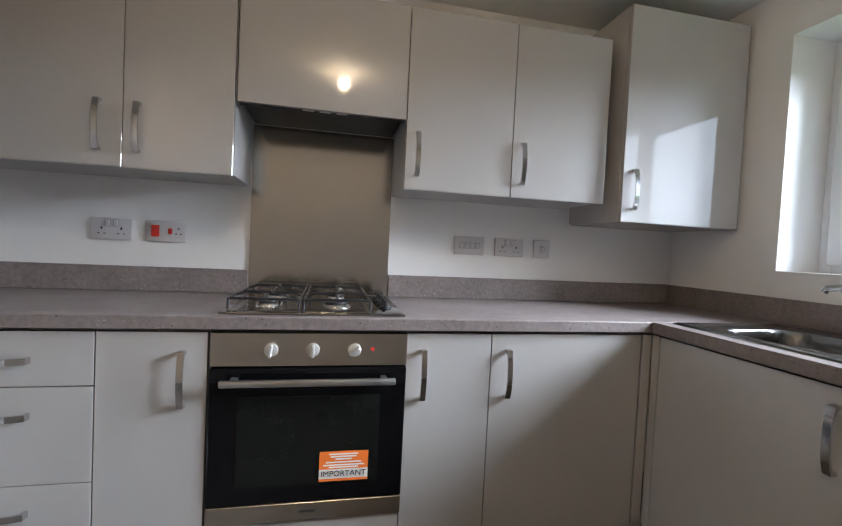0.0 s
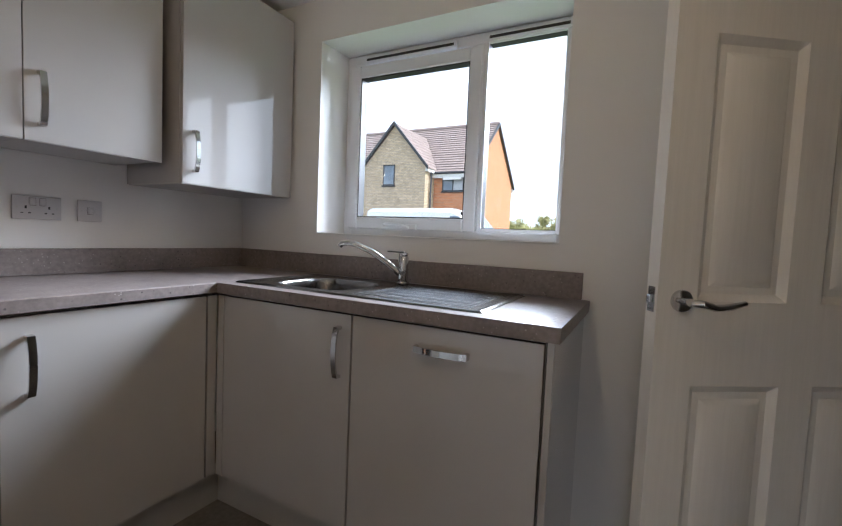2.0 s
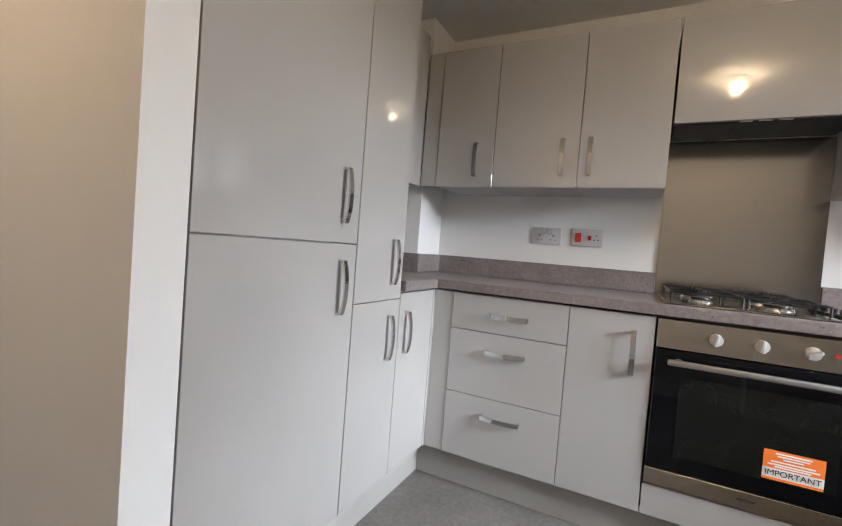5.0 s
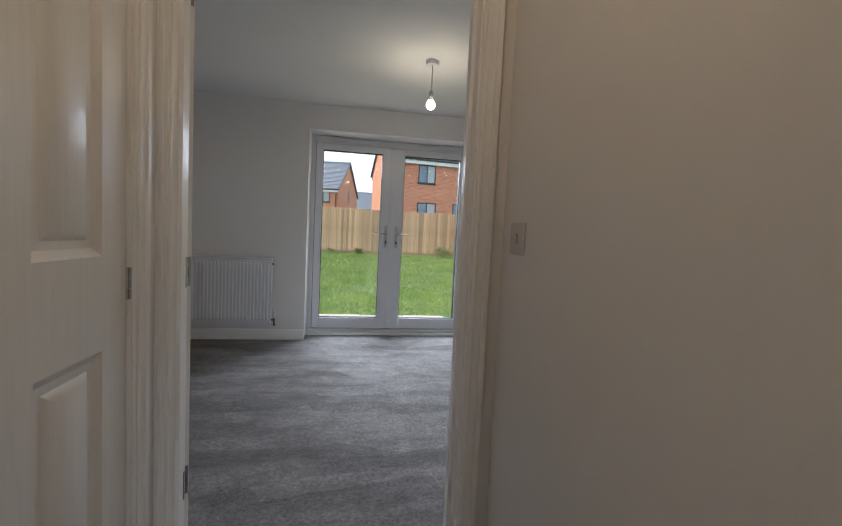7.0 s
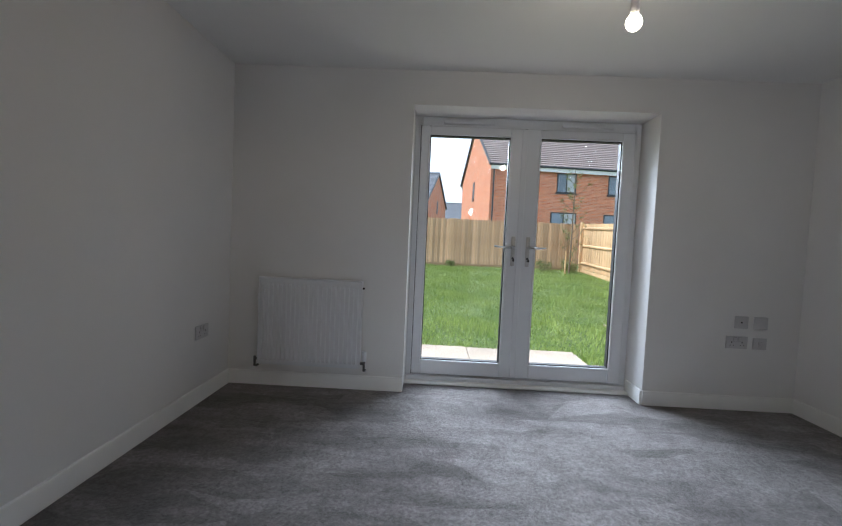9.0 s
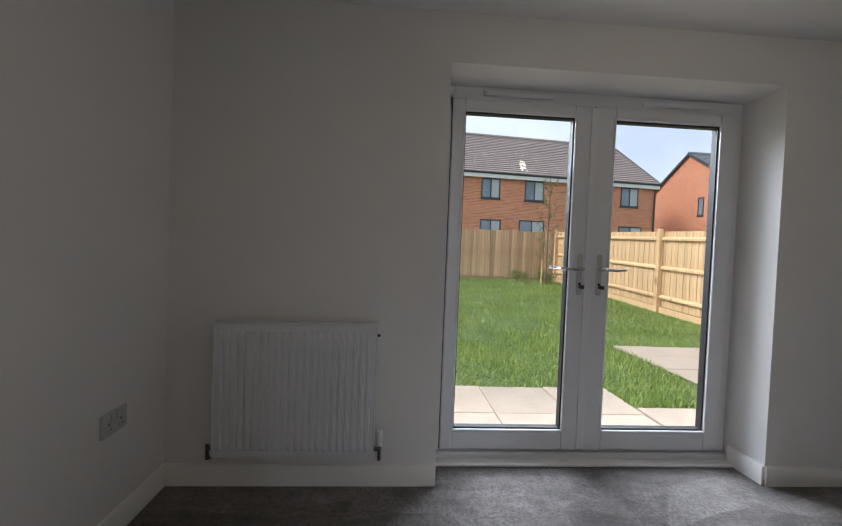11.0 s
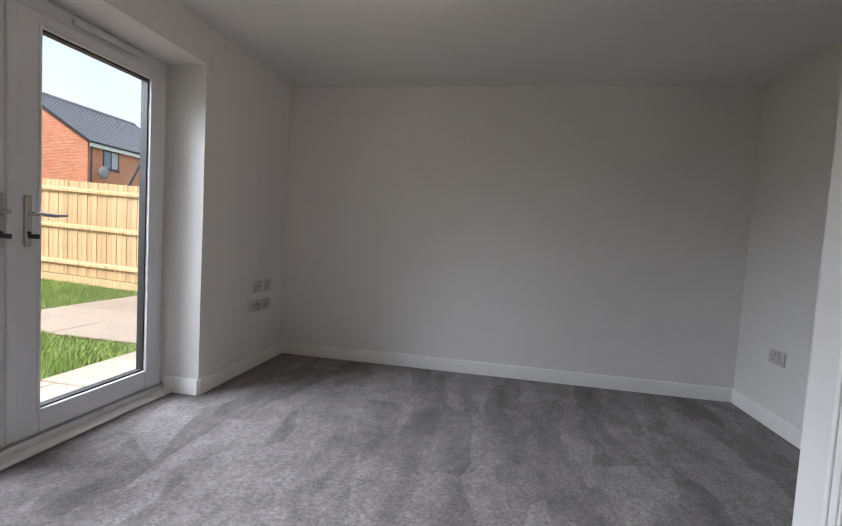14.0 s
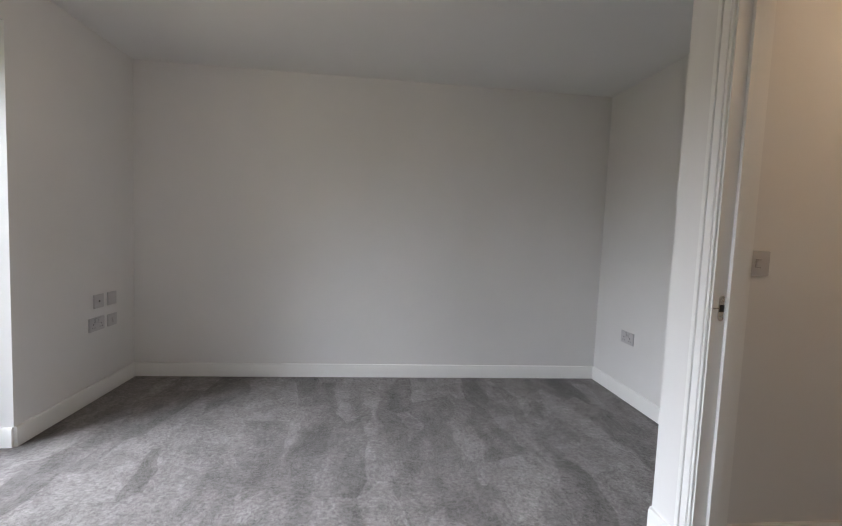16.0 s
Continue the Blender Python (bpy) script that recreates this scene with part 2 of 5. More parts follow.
def _pane():
    # thin pane: passes straight through, with the mirror gloss of glass
    k = Mat("window_glass", (1, 1, 1), 0.0)
    tr = k.node("ShaderNodeBsdfTransparent")
    tr.inputs["Color"].default_value = (0.97, 0.985, 0.98, 1)
    gl = k.node("ShaderNodeBsdfGlossy")
    gl.inputs["Roughness"].default_value = 0.0
    lw = k.node("ShaderNodeLayerWeight")
    pw = k.node("ShaderNodeMath")
    pw.operation = "POWER"
    pw.inputs[1].default_value = 4.0
    k.link(lw.outputs["Facing"], pw.inputs[0])
    fr = k.node("ShaderNodeMapRange")
    fr.inputs["To Min"].default_value, fr.inputs["To Max"].default_value = 0.035, 0.9
    k.link(pw.outputs[0], fr.inputs["Value"])
    mx = k.node("ShaderNodeMixShader")
    k.link(fr.outputs["Result"], mx.inputs["Fac"])
    k.link(tr.outputs["BSDF"], mx.inputs[1])
    k.link(gl.outputs["BSDF"], mx.inputs[2])
    k.link(mx.outputs["Shader"], k.t.nodes["Material Output"].inputs["Surface"])
    return k.m


PANE = _pane()
OVEN_GLASS = plain("black_oven_glass", (0.004, 0.004, 0.005), 0.03, 0, 0.02)
OVEN_GLASS.node_tree.nodes["Principled BSDF"].inputs["Specular IOR Level"].default_value = 0.25
# blue-grey base colour paints in the sky's reflection
FAR_GLASS = plain("far_window_glass", (0.20, 0.25, 0.31), 0.05, 0, 0.3, 1.0)


def _glow(name, colour, strength):
    k = Mat(name, colour, 0.4)
    k.set("Emission Color", (*colour, 1)).set("Emission Strength", strength)
    return k.m


BULB = _glow("lit_opal_bulb", (1.0, 0.84, 0.60), 26.0)


def _carpet():
    k = Mat("grey_carpet", (0.22, 0.215, 0.215), 0.95, 0, 0, 0.1)
    # brushed pile: broad patches, short strokes across the room and single tufts
    warp = k.node("ShaderNodeTexNoise", Scale=1.3, Detail=3.0)
    k.link(k.co, warp.inputs["Vector"])
    vec = k.node("ShaderNodeVectorMath")
    vec.operation = "MULTIPLY_ADD"
    k.link(warp.outputs["Color"], vec.inputs[0])
    vec.inputs[1].default_value = (0.28, 0.28, 0.0)
    k.link(k.co, vec.inputs[2])
    st = k.node("ShaderNodeTexVoronoi", Scale=2.6)
    mp = k.node("ShaderNodeMapping", Scale=(2.4, 0.75, 1.0), Rotation=(0, 0, 0.5))
    k.link(vec.outputs[0], mp.inputs["Vector"])
    k.link(mp.outputs["Vector"], st.inputs["Vector"])
    sep = k.t.nodes.new("ShaderNodeSeparateColor")
    k.link(st.outputs["Color"], sep.inputs[0])
    blotch = k.noise(7, 5, 0.75)
    tuft, tuft2 = k.noise(62, 4, 0.85), k.noise(330, 2, 0.8)
    mp2 = k.node("ShaderNodeMapping", Scale=(3.2, 0.8, 1.0), Rotation=(0, 0, -0.2))
    k.link(vec.outputs[0], mp2.inputs["Vector"])
    streak = k.noise(2.0, 3, 0.6, mp2.outputs["Vector"])
    c = k.mix(0.45, k.ramp(sep.outputs[0], (0.104, 0.092, 0.088), (0.236, 0.217, 0.212), 0.2, 0.8), k.ramp(streak, (0.096, 0.085, 0.081), (0.246, 0.226, 0.221), 0.40, 0.60))
    c = k.mix(1.0, c, k.ramp(blotch, (0.80, 0.79, 0.785), (1.22, 1.22, 1.22), 0.36, 0.64), "MULTIPLY")
    t = k.mix(0.4, k.ramp(tuft, (0.30, 0.29, 0.28), (1.7, 1.7, 1.7), 0.36, 0.64), k.ramp(tuft2, (0.3, 0.3, 0.3), (1.7, 1.7, 1.7), 0.36, 0.64))
    k.base(k.mix(1.0, c, t, "MULTIPLY"))
    k.bump(tuft, 0.8, 0.012).bump(tuft2, 0.6, 0.004)
    k.set("Sheen Weight", 0.25)
    return k.m


CARPET = _carpet()


def _vinyl():
    k = Mat("dark_stone_vinyl", (0.10, 0.09, 0.082), 0.4)
    k.base(k.mix(0.5, k.ramp(k.noise(5, 5), (0.13, 0.118, 0.11), (0.20, 0.185, 0.175)), k.ramp(k.noise(50, 3), (0.12, 0.11, 0.102), (0.21, 0.195, 0.182))))
    k.bump(k.noise(120, 3), 0.1, 0.001)
    return k.m


VINYL = _vinyl()


def _door_paint():
    k = Mat("white_door_paint", (0.79, 0.77, 0.73), 0.34)
    g = k.noise(1.0, 5, 0.65, None, (90, 90, 5))
    k.base(k.ramp(g, (0.77, 0.75, 0.71), (0.81, 0.79, 0.75)))
    k.bump(g, 0.22, 0.0015)
    return k.m


DOOR = _door_paint()


def _brick(name, a, b, mortar, joint=0.012):
    k = Mat(name, a, 0.85)
    sep = k.t.nodes.new("ShaderNodeSeparateXYZ")
    k.link(k.co, sep.inputs[0])
    add = k.t.nodes.new("ShaderNodeMath")
    k.link(sep.outputs["X"], add.inputs[0])
    k.link(sep.outputs["Y"], add.inputs[1])
    com = k.t.nodes.new("ShaderNodeCombineXYZ")
    k.link(add.outputs[0], com.inputs["X"])
    k.link(sep.outputs["Z"], com.inputs["Y"])
    br = k.t.nodes.new("ShaderNodeTexBrick")
    for key, v in (("Scale", 1.0), ("Mortar Size", joint), ("Brick Width", 0.225), ("Row Height", 0.075), ("Bias", 0.0)):
        br.inputs[key].default_value = v
    br.inputs["Color1"].default_value, br.inputs["Color2"].default_value, br.inputs["Mortar"].default_value = (*a, 1), (*b, 1), (*mortar, 1)
    k.link(com.outputs[0], br.inputs["Vector"])
    speck = k.ramp(k.noise(5.5, 5, 0.8), (0.62, 0.62, 0.62), (1.38, 1.36, 1.34), 0.36, 0.64)
    k.base(k.mix(0.55, br.outputs["Color"], k.mix(1.0, br.outputs["Color"], speck, "MULTIPLY")))
    k.bump(br.outputs["Fac"], -0.4, 0.01)
    return k.m


BRICK_RED = _brick("orange_red_brick", (0.46, 0.115, 0.045), (0.70, 0.235, 0.10), (0.60, 0.43, 0.33), 0.010)
BRICK_ORANGE = _brick("orange_brick", (0.54, 0.20, 0.085), (0.60, 0.245, 0.11), (0.50, 0.30, 0.2))
BRICK_BUFF = _brick("buff_brick", (0.50, 0.375, 0.235), (0.64, 0.50, 0.34), (0.40, 0.34, 0.27), 0.014)
ROOF_BROWN = plain("brown_roof_tile", (0.27, 0.215, 0.20), 0.8, 0, 0.18, 3, 0.2, 0, 20)
ROOF_GREY = plain("slate_grey_roof_tile", (0.20, 0.21, 0.235), 0.75, 0, 0.18, 3, 0.2, 0, 20)


def _timber(name, a, b, dark=0.86):
    k = Mat(name, a, 0.75)
    g = k.noise(1.0, 5, 0.6, None, (26, 26, 1.6))
    c = k.ramp(g, shade(a, 0.8), b)
    knots = k.ramp(k.noise(7, 3, 0.5, None, (1, 1, 0.35)), (0, 0, 0), (1, 1, 1), 0.66, 0.74)
    c = k.mix(knots, c, shade(a, 0.45))
    k.base(k.mix(1.0, c, k.ramp(k.random(), (dark, dark * 0.98, dark * 0.94), (1.10, 1.08, 1.04), 0, 1), "MULTIPLY"))
    k.bump(g, 0.3, 0.003)
    return k.m


FENCE = _timber("new_softwood", (0.64, 0.405, 0.205), (0.82, 0.58, 0.35))
FENCE_FAR = _timber("weathered_softwood", (0.56, 0.345, 0.19), (0.76, 0.52, 0.32), 0.62)


def _slab():
    k = Mat("buff_paving", (0.50, 0.43, 0.36), 0.85)
    c = k.mix(0.5, k.ramp(k.noise(3, 4), (0.40, 0.32, 0.25), (0.51, 0.415, 0.33)), k.ramp(k.noise(40, 4), (0.37, 0.295, 0.23), (0.52, 0.43, 0.345)))
    k.base(k.mix(1.0, c, k.ramp(k.random(), (0.9, 0.9, 0.9), (1.06, 1.05, 1.04), 0, 1), "MULTIPLY"))
    k.bump(k.noise(70, 4), 0.3, 0.002)
    return k.m


SLAB = _slab()


def _grass():
    k = Mat("grass_blade", (0.09, 0.19, 0.03), 0.55)
    isl = k.t.nodes.new("ShaderNodeNewGeometry").outputs["Random Per Island"]
    c = k.ramp(isl, (0.12, 0.21, 0.032), (0.42, 0.50, 0.13), 0.1, 0.95)
    k.base(k.mix(0.4, c, k.ramp(k.noise(1.1, 3), (0.15, 0.24, 0.042), (0.40, 0.47, 0.13))))
    k.set("Subsurface Weight", 0.0)
    return k.m


GRASS = _grass()


def _earth():
    k = Mat("turf_ground", (0.06, 0.10, 0.025), 0.95)
    k.base(k.mix(0.5, k.ramp(k.noise(0.8, 5), (0.08, 0.13, 0.025), (0.17, 0.22, 0.06)), k.ramp(k.noise(30, 4), (0.04, 0.075, 0.018), (0.13, 0.17, 0.055))))
    k.bump(k.noise(40, 4), 0.6, 0.03)
    return k.m


EARTH = _earth()
SOIL = plain("bare_soil", (0.10, 0.075, 0.05), 0.95, 0, 0.3, 8, 0.5)
ASPHALT = plain("asphalt", (0.06, 0.06, 0.062), 0.9, 0, 0.2, 2, 0.5, 0, 90)
BARK = plain("grey_brown_bark", (0.17, 0.13, 0.09), 0.9, 0, 0.25, 30, 0.4)


def _leaf(name, a, b):
    k = Mat(name, a, 0.6)
    isl = k.t.nodes.new("ShaderNodeNewGeometry").outputs["Random Per Island"]
    k.base(k.ramp(isl, a, b, 0, 1))
    return k.m


LEAF = _leaf("young_leaf", (0.10, 0.13, 0.03), (0.24, 0.26, 0.08))
LEAF_FAR = _leaf("hedge_leaf", (0.27, 0.27, 0.10), (0.50, 0.47, 0.21))

# ---- structure ----
CEILING = 2.26
SOUTH = -2.86      # hall and kitchen south wall face
PATIO = -7.20      # living room face of the patio wall
LS = -4.0          # living room south wall face
DX0, DX1 = -4.365, -4.245  # living doorway wall, living face and hall face
DN, DS = -1.985, -2.825    # living doorway jamb faces
HALLN = -1.875     # hall north wall face

structure("floor_kitchen", B(DX1 - 0.06, 0.3, SOUTH - 0.1, 0.1, -0.2, 0.0), VINYL, "dark grey-brown stone-look vinyl floor", "floor")
structure("floor_living_room", B(PATIO - 0.24, DX1 - 0.06, LS - 0.1, 0.1, -0.2, 0.004), CARPET, "grey cut-pile carpet with brush marks", "carpet")
structure("floor_living_alcove", B(DX1 - 0.06, -3.66, -1.80, 0.1, -0.19, 0.004), CARPET, "grey cut-pile carpet in the room's recess", "carpet")
structure("ceiling", B(PATIO - 0.3, 0.3, LS - 0.1, 0.1, CEILING, CEILING + 0.2), CEIL, "matt white plastered ceiling", "ceiling")

structure("wall_north", B(PATIO - 0.3, 0.3, 0.0, 0.25, -0.2, CEILING), WALL, "white painted party wall", "wall")


def wall_with_hole(name, axis, a, b, u0, u1, hu0, hu1, hz0, hz1, label):
    """A wall between planes a and b, running u0 to u1, with an opening through it."""
    bm = bmesh.new()
    for p, q, z0, z1 in ((u0, hu0, -0.2, CEILING), (hu1, u1, -0.2, CEILING), (hu0, hu1, hz1, CEILING), (hu0, hu1, -0.2, hz0)):
        if q - p > 1e-4 and z1 - z0 > 1e-4:
            if axis == "x":
                box(bm, a, b, p, q, z0, z1)
            else:
                box(bm, p, q, a, b, z0, z1)
    return structure(name, bm, WALL, label, "wall")


WY0, WY1, WZ0, WZ1 = -1.735, -0.550, 1.113, 2.055   # kitchen window reveal
FY0, FY1, FZ1 = -2.735, -1.045, 2.025               # french door reveal
wall_with_hole("wall_east", "x", 0.0, 0.3, SOUTH - 0.1, 0.0, WY0, WY1, WZ0, WZ1, "white painted outer wall with the kitchen window")
wall_with_hole("wall_west", "x", PATIO - 0.34, PATIO, LS - 0.1, 0.0, FY0, FY1, -0.2 + 0.001, FZ1, "white painted outer wall with the garden doors")
structure("wall_south_living", B(PATIO, DX0, LS - 0.1, LS, -0.2, CEILING), WALL, "white painted living room side wall", "wall")
wall_with_hole("wall_living_doorway", "x", DX0, DX1, LS, -1.775, DS - 0.03, DN + 0.03, -0.199, 2.03, "white painted wall with the doorway to the hall")
structure("wall_hall_north", B(DX1, -2.975, HALLN, -1.775, -0.2, CEILING), WALL, "white painted partition between kitchen and hall", "wall")
structure("wall_kitchen_west", B(-3.66, -3.56, -1.775, 0.0, -0.2, CEILING), WALL, "white painted partition behind the tall cabinets", "wall")
# hall south wall with the cupboard door and the kitchen door
KX0, KX1 = -0.850, -0.030
SOUTHK = -2.72     # kitchen stretch of the south wall
CX0, CX1 = -4.125, -3.355
bm = bmesh.new()
for p, q, z0 in ((DX1, CX0, -0.2), (CX0, CX1, 2.03), (CX1, -1.3, -0.2)):
    box(bm, p, q, SOUTH - 0.1, SOUTH, z0, CEILING)
for p, q, z0 in ((-1.4, KX0, -0.2), (KX0, KX1, 2.03), (KX1, 0.0, -0.2)):
    box(bm, p, q, SOUTHK - 0.1, SOUTHK, z0, CEILING)
structure("wall_south_hall", bm, WALL, "white painted hall wall with two doorways", "wall")
structure("wall_lobby", B(-1.3, 0.3, -4.1, -4.0, -0.2, CEILING), WALL, "plain wall of the entrance lobby", "wall")
structure("wall_lobby_side", B(-1.4, -1.3, -4.1, SOUTHK - 0.1, -0.2, CEILING), WALL, "plain side wall of the entrance lobby", "wall")
structure("wall_lobby_front", B(0.0, 0.3, -4.0, SOUTH - 0.1, -0.2, CEILING), WALL, "plain front wall of the entrance lobby", "wall")
structure("floor_lobby", B(-1.3, 0.0, -4.0, SOUTH - 0.1, -0.2, 0.0), VINYL, "dark vinyl lobby floor", "floor")
structure("ceiling_lobby", B(-1.4, 0.3, -4.1, LS - 0.1, CEILING, CEILING + 0.2), CEIL, "plain lobby ceiling", "ceiling")
structure("wall_boxing", B(-3.56, -3.241, -0.275, 0.0, 0.91, CEILING), WALL, "white boxed-in pipe corner above the worktop", "wall")


def skirting(name, pts, z=0.004):
    """Skirting board along a floor line; the room lies to the left of the line."""
    bm = bmesh.new()
    for (x0, y0), (x1, y1) in zip(pts, pts[1:]):
        d = Vector((x1 - x0, y1 - y0, 0))
        n = Vector((-d.y, d.x, 0)).normalized()
        prof = ((0, 0), (0.015, 0), (0.015, 0.088), (0.011, 0.098), (0, 0.1))
        d.normalize()
        ring = []
        for px, py in ((x0, y0), (x1, y1)):
            ring.append([bm.verts.new((px + n.x * a, py + n.y * a, z + h)) for a, h in prof])
        for k in range(4):
            bm.faces.new((ring[0][k], ring[0][k + 1], ring[1][k + 1], ring[1][k]))
        bm.faces.new(ring[0])
        bm.faces.new(ring[1][::-1])
    return structure(name, bm, GLOSS_WHITE, "white gloss skirting board along the carpet", "skirting")


skirting("baseboard_north", [(-3.66, 0.0), (PATIO, 0.0)])
skirting("baseboard_west", [(PATIO, 0.0), (PATIO, FY1), (PATIO - 0.23, FY1)])
skirting("baseboard_west_south", [(PATIO, FY0), (PATIO, LS)])
skirting("baseboard_south", [(PATIO, LS), (DX0, LS)])
skirting("baseboard_east_south", [(DX0, LS), (DX0, DS - 0.10)])
skirting("baseboard_nib", [(DX0, DN + 0.10), (DX0, -1.775), (-3.66, -1.775), (-3.66, 0.0)])
skirting("baseboard_hall", [(-2.975, HALLN), (DX1, HALLN)], 0.0)
skirting("baseboard_hall_south", [(CX1 + 0.07, SOUTH), (-1.4, SOUTH)], 0.0)


def lining(name, axis, a, b, u0, u1, head, stop_at, label):
    """Door lining with stops and moulded architraves on both faces of a wall."""
    bm = bmesh.new()

    def put(p, q, s, t, z0, z1, bev=0.0):
        if axis == "x":
            box(bm, s, t, p, q, z0, z1, bev)
        else:
            box(bm, p, q, s, t, z0, z1, bev)
    e = 0.003
    put(u0 - 0.028, u0, a - e, b + e, 0.0, head)
    put(u1, u1 + 0.028, a - e, b + e, 0.0, head)
    put(u0 - 0.028, u1 + 0.028, a - e, b + e, head, head + 0.028)
    put(u0, u0 + 0.012, stop_at, stop_at + 0.032, 0.0, head - 0.012)
    put(u1 - 0.012, u1, stop_at, stop_at + 0.032, 0.0, head - 0.012)
    put(u0, u1, stop_at, stop_at + 0.032, head - 0.012, head)
    for side, s in ((a, -1), (b, 1)):
        for off, wid, th in ((0.006, 0.062, 0.012), (0.016, 0.012, 0.017), (0.050, 0.018, 0.019)):
            lo, hi = sorted((side + s * e * 0.5, side + s * th))
            put(u0 - off - wid, u0 - off, lo, hi, 0.0, head + off + wid, 0.002)
            put(u1 + off, u1 + off + wid, lo, hi, 0.0, head + off + wid, 0.002)
            put(u0 - off - 0.001, u1 + off + 0.001, lo, hi, head + off, head + off + wid, 0.002)
    return structure(name, bm, GLOSS_WHITE, label, "door frame")


lining("trim_living_doorway", "x", DX0, DX1, DS, DN, 2.0, DX0 + 0.046, "white gloss door lining and moulded architrave")
lining("trim_cupboard_doorway", "y", SOUTH - 0.1, SOUTH, CX0 + 0.028, CX1 - 0.028, 2.0, SOUTH - 0.085, "white gloss lining and architrave of the hall cupboard")
lining("trim_kitchen_doorway", "y", SOUTHK - 0.1, SOUTHK, KX0 + 0.028, KX1 - 0.028, 2.0, SOUTHK - 0.085, "white gloss lining and architrave of the lobby doorway")


def panel_door(name, m, w, h, label, lever=True, swing=1, knob_x=None):
    """A six-panel moulded door: local x from the hinge edge, y through its thickness."""
    t = 0.040
    d = thing(name, m, label, "door", "", "structure")
    st, mu = 0.100, 0.092
    pw = (w - 2 * st - mu) / 2
    rows = ((0.20, 0.78), (0.985, 1.60), (1.70, 1.88))
    bm = bmesh.new()
    xs = [0, st, st + pw, st + pw + mu, w - st, w]
    zs = [0.0]
    for a, b in rows:
        zs += [a, b]
    zs.append(h)
    for i in range(5):
        for k in range(len(zs) - 1):
            if i in (1, 3) and k % 2 == 1:
                box(bm, xs[i], xs[i + 1], 0.012, t - 0.012, zs[k], zs[k + 1])
                for y0, y1, s in ((0.0, 0.012, 1), (t - 0.012, t, -1)):
                    # sunk moulding and raised field
                    f0, f1 = (0.003, 0.012) if s == 1 else (t - 0.012, t - 0.003)
                    x0, x1, z0, z1 = xs[i] + 0.035, xs[i + 1] - 0.035, zs[k] + 0.035, zs[k + 1] - 0.035
                    g = 0.016
                    top = f0 if s == 1 else f1
                    bot = f1 if s == 1 else f0
                    a = [bm.verts.new(p) for p in ((x0, bot, z0), (x1, bot, z0), (x1, bot, z1), (x0, bot, z1))]
                    c = [bm.verts.new(p) for p in ((x0 + g, top, z0 + g), (x1 - g, top, z0 + g), (x1 - g, top, z1 - g), (x0 + g, top, z1 - g))]
                    bm.faces.new(c)
                    for q in range(4):
                        bm.faces.new((a[q], a[(q + 1) % 4], c[(q + 1) % 4], c[q]))
                    # bevelled slope from the stiles down to the sunk level
                    edge = y0 if s == 1 else y1
                    a = [bm.verts.new(p) for p in ((xs[i], edge, zs[k]), (xs[i + 1], edge, zs[k]), (xs[i + 1], edge, zs[k + 1]), (xs[i], edge, zs[k + 1]))]
                    q2 = 0.018
                    c = [bm.verts.new(p) for p in ((xs[i] + q2, bot, zs[k] + q2), (xs[i + 1] - q2, bot, zs[k] + q2), (xs[i + 1] - q2, bot, zs[k + 1] - q2), (xs[i] + q2, bot, zs[k + 1] - q2))]
                    for q in range(4):
                        bm.faces.new((a[q], a[(q + 1) % 4], c[(q + 1) % 4], c[q]))
            else:
                box(bm, xs[i], xs[i + 1], 0.0, t, zs[k], zs[k + 1])
    bmesh.ops.remove_doubles(bm, verts=bm.verts, dist=0.0002)
    part("door_leaf", bm, DOOR, d)
    if lever:
        x = w - 0.058
        for y, s in ((-0.0, -1), (t, 1)):
            bm = cyl(bmesh.new(), (x, y + s * 0.005, 0.985), 0.026, 0.010, "y", seg=28, bevel=0.002)
            rose = part("handle_rose", bm, CHROME, d, "round chrome rose")
            bm = tube(bmesh.new(), [(x, y, 0.985), (x, y + s * 0.045, 0.985), (x - 0.012, y + s * 0.054, 0.985), (x - 0.045, y + s * 0.055, 0.977), (x - 0.08, y + s * 0.052, 0.979), (x - 0.125, y + s * 0.046, 0.988)], [0.009, 0.009, 0.009, 0.008, 0.008, 0.006], 12)
            part("lever_handle", bm, CHROME, d, "curved chrome lever")
        bm = B(w, w + 0.002, t / 2 - 0.012, t / 2 + 0.012, 0.955, 1.015, 0.0)
        box(bm, w + 0.002, w + 0.011, t / 2 - 0.007, t / 2 + 0.007, 0.976, 0.995, 0.002)
        part("latch", bm, CHROME, d, "chrome latch plate and bolt")
    for z in (0.25, 0.915, 1.75):
        bm = B(-0.0025, 0.0, 0.004, t - 0.004, z - 0.045, z + 0.045)
        hinge = part("hinge", bm, ZINC, d, "bright metal butt hinge")
        yk = -0.004 if swing > 0 else t + 0.004
        bm = bmesh.new()
        for k in range(3):
            cyl(bm, (-0.003, yk, z - 0.0255 + k * 0.0255), 0.0068, 0.0245, seg=14)
        part("knuckle", bm, CHROME, hinge)
        for zz in (-0.026, 0.0, 0.026):
            part("hinge_screw", cyl(bmesh.new(), (-0.003, t / 2, z + zz), 0.0048, 0.002, "x", seg=12), DARK, hinge)
        fr = bmesh.new()
        for a, b, c, e in ((-0.011, 0.011, -0.0135, -0.0120), (-0.011, 0.011, 0.0120, 0.0135), (-0.011, -0.0095, -0.012, 0.012), (0.0095, 0.011, -0.012, 0.012)):
            box(fr, -0.0032, -0.0024, t / 2 + a, t / 2 + b, z + c, z + e)
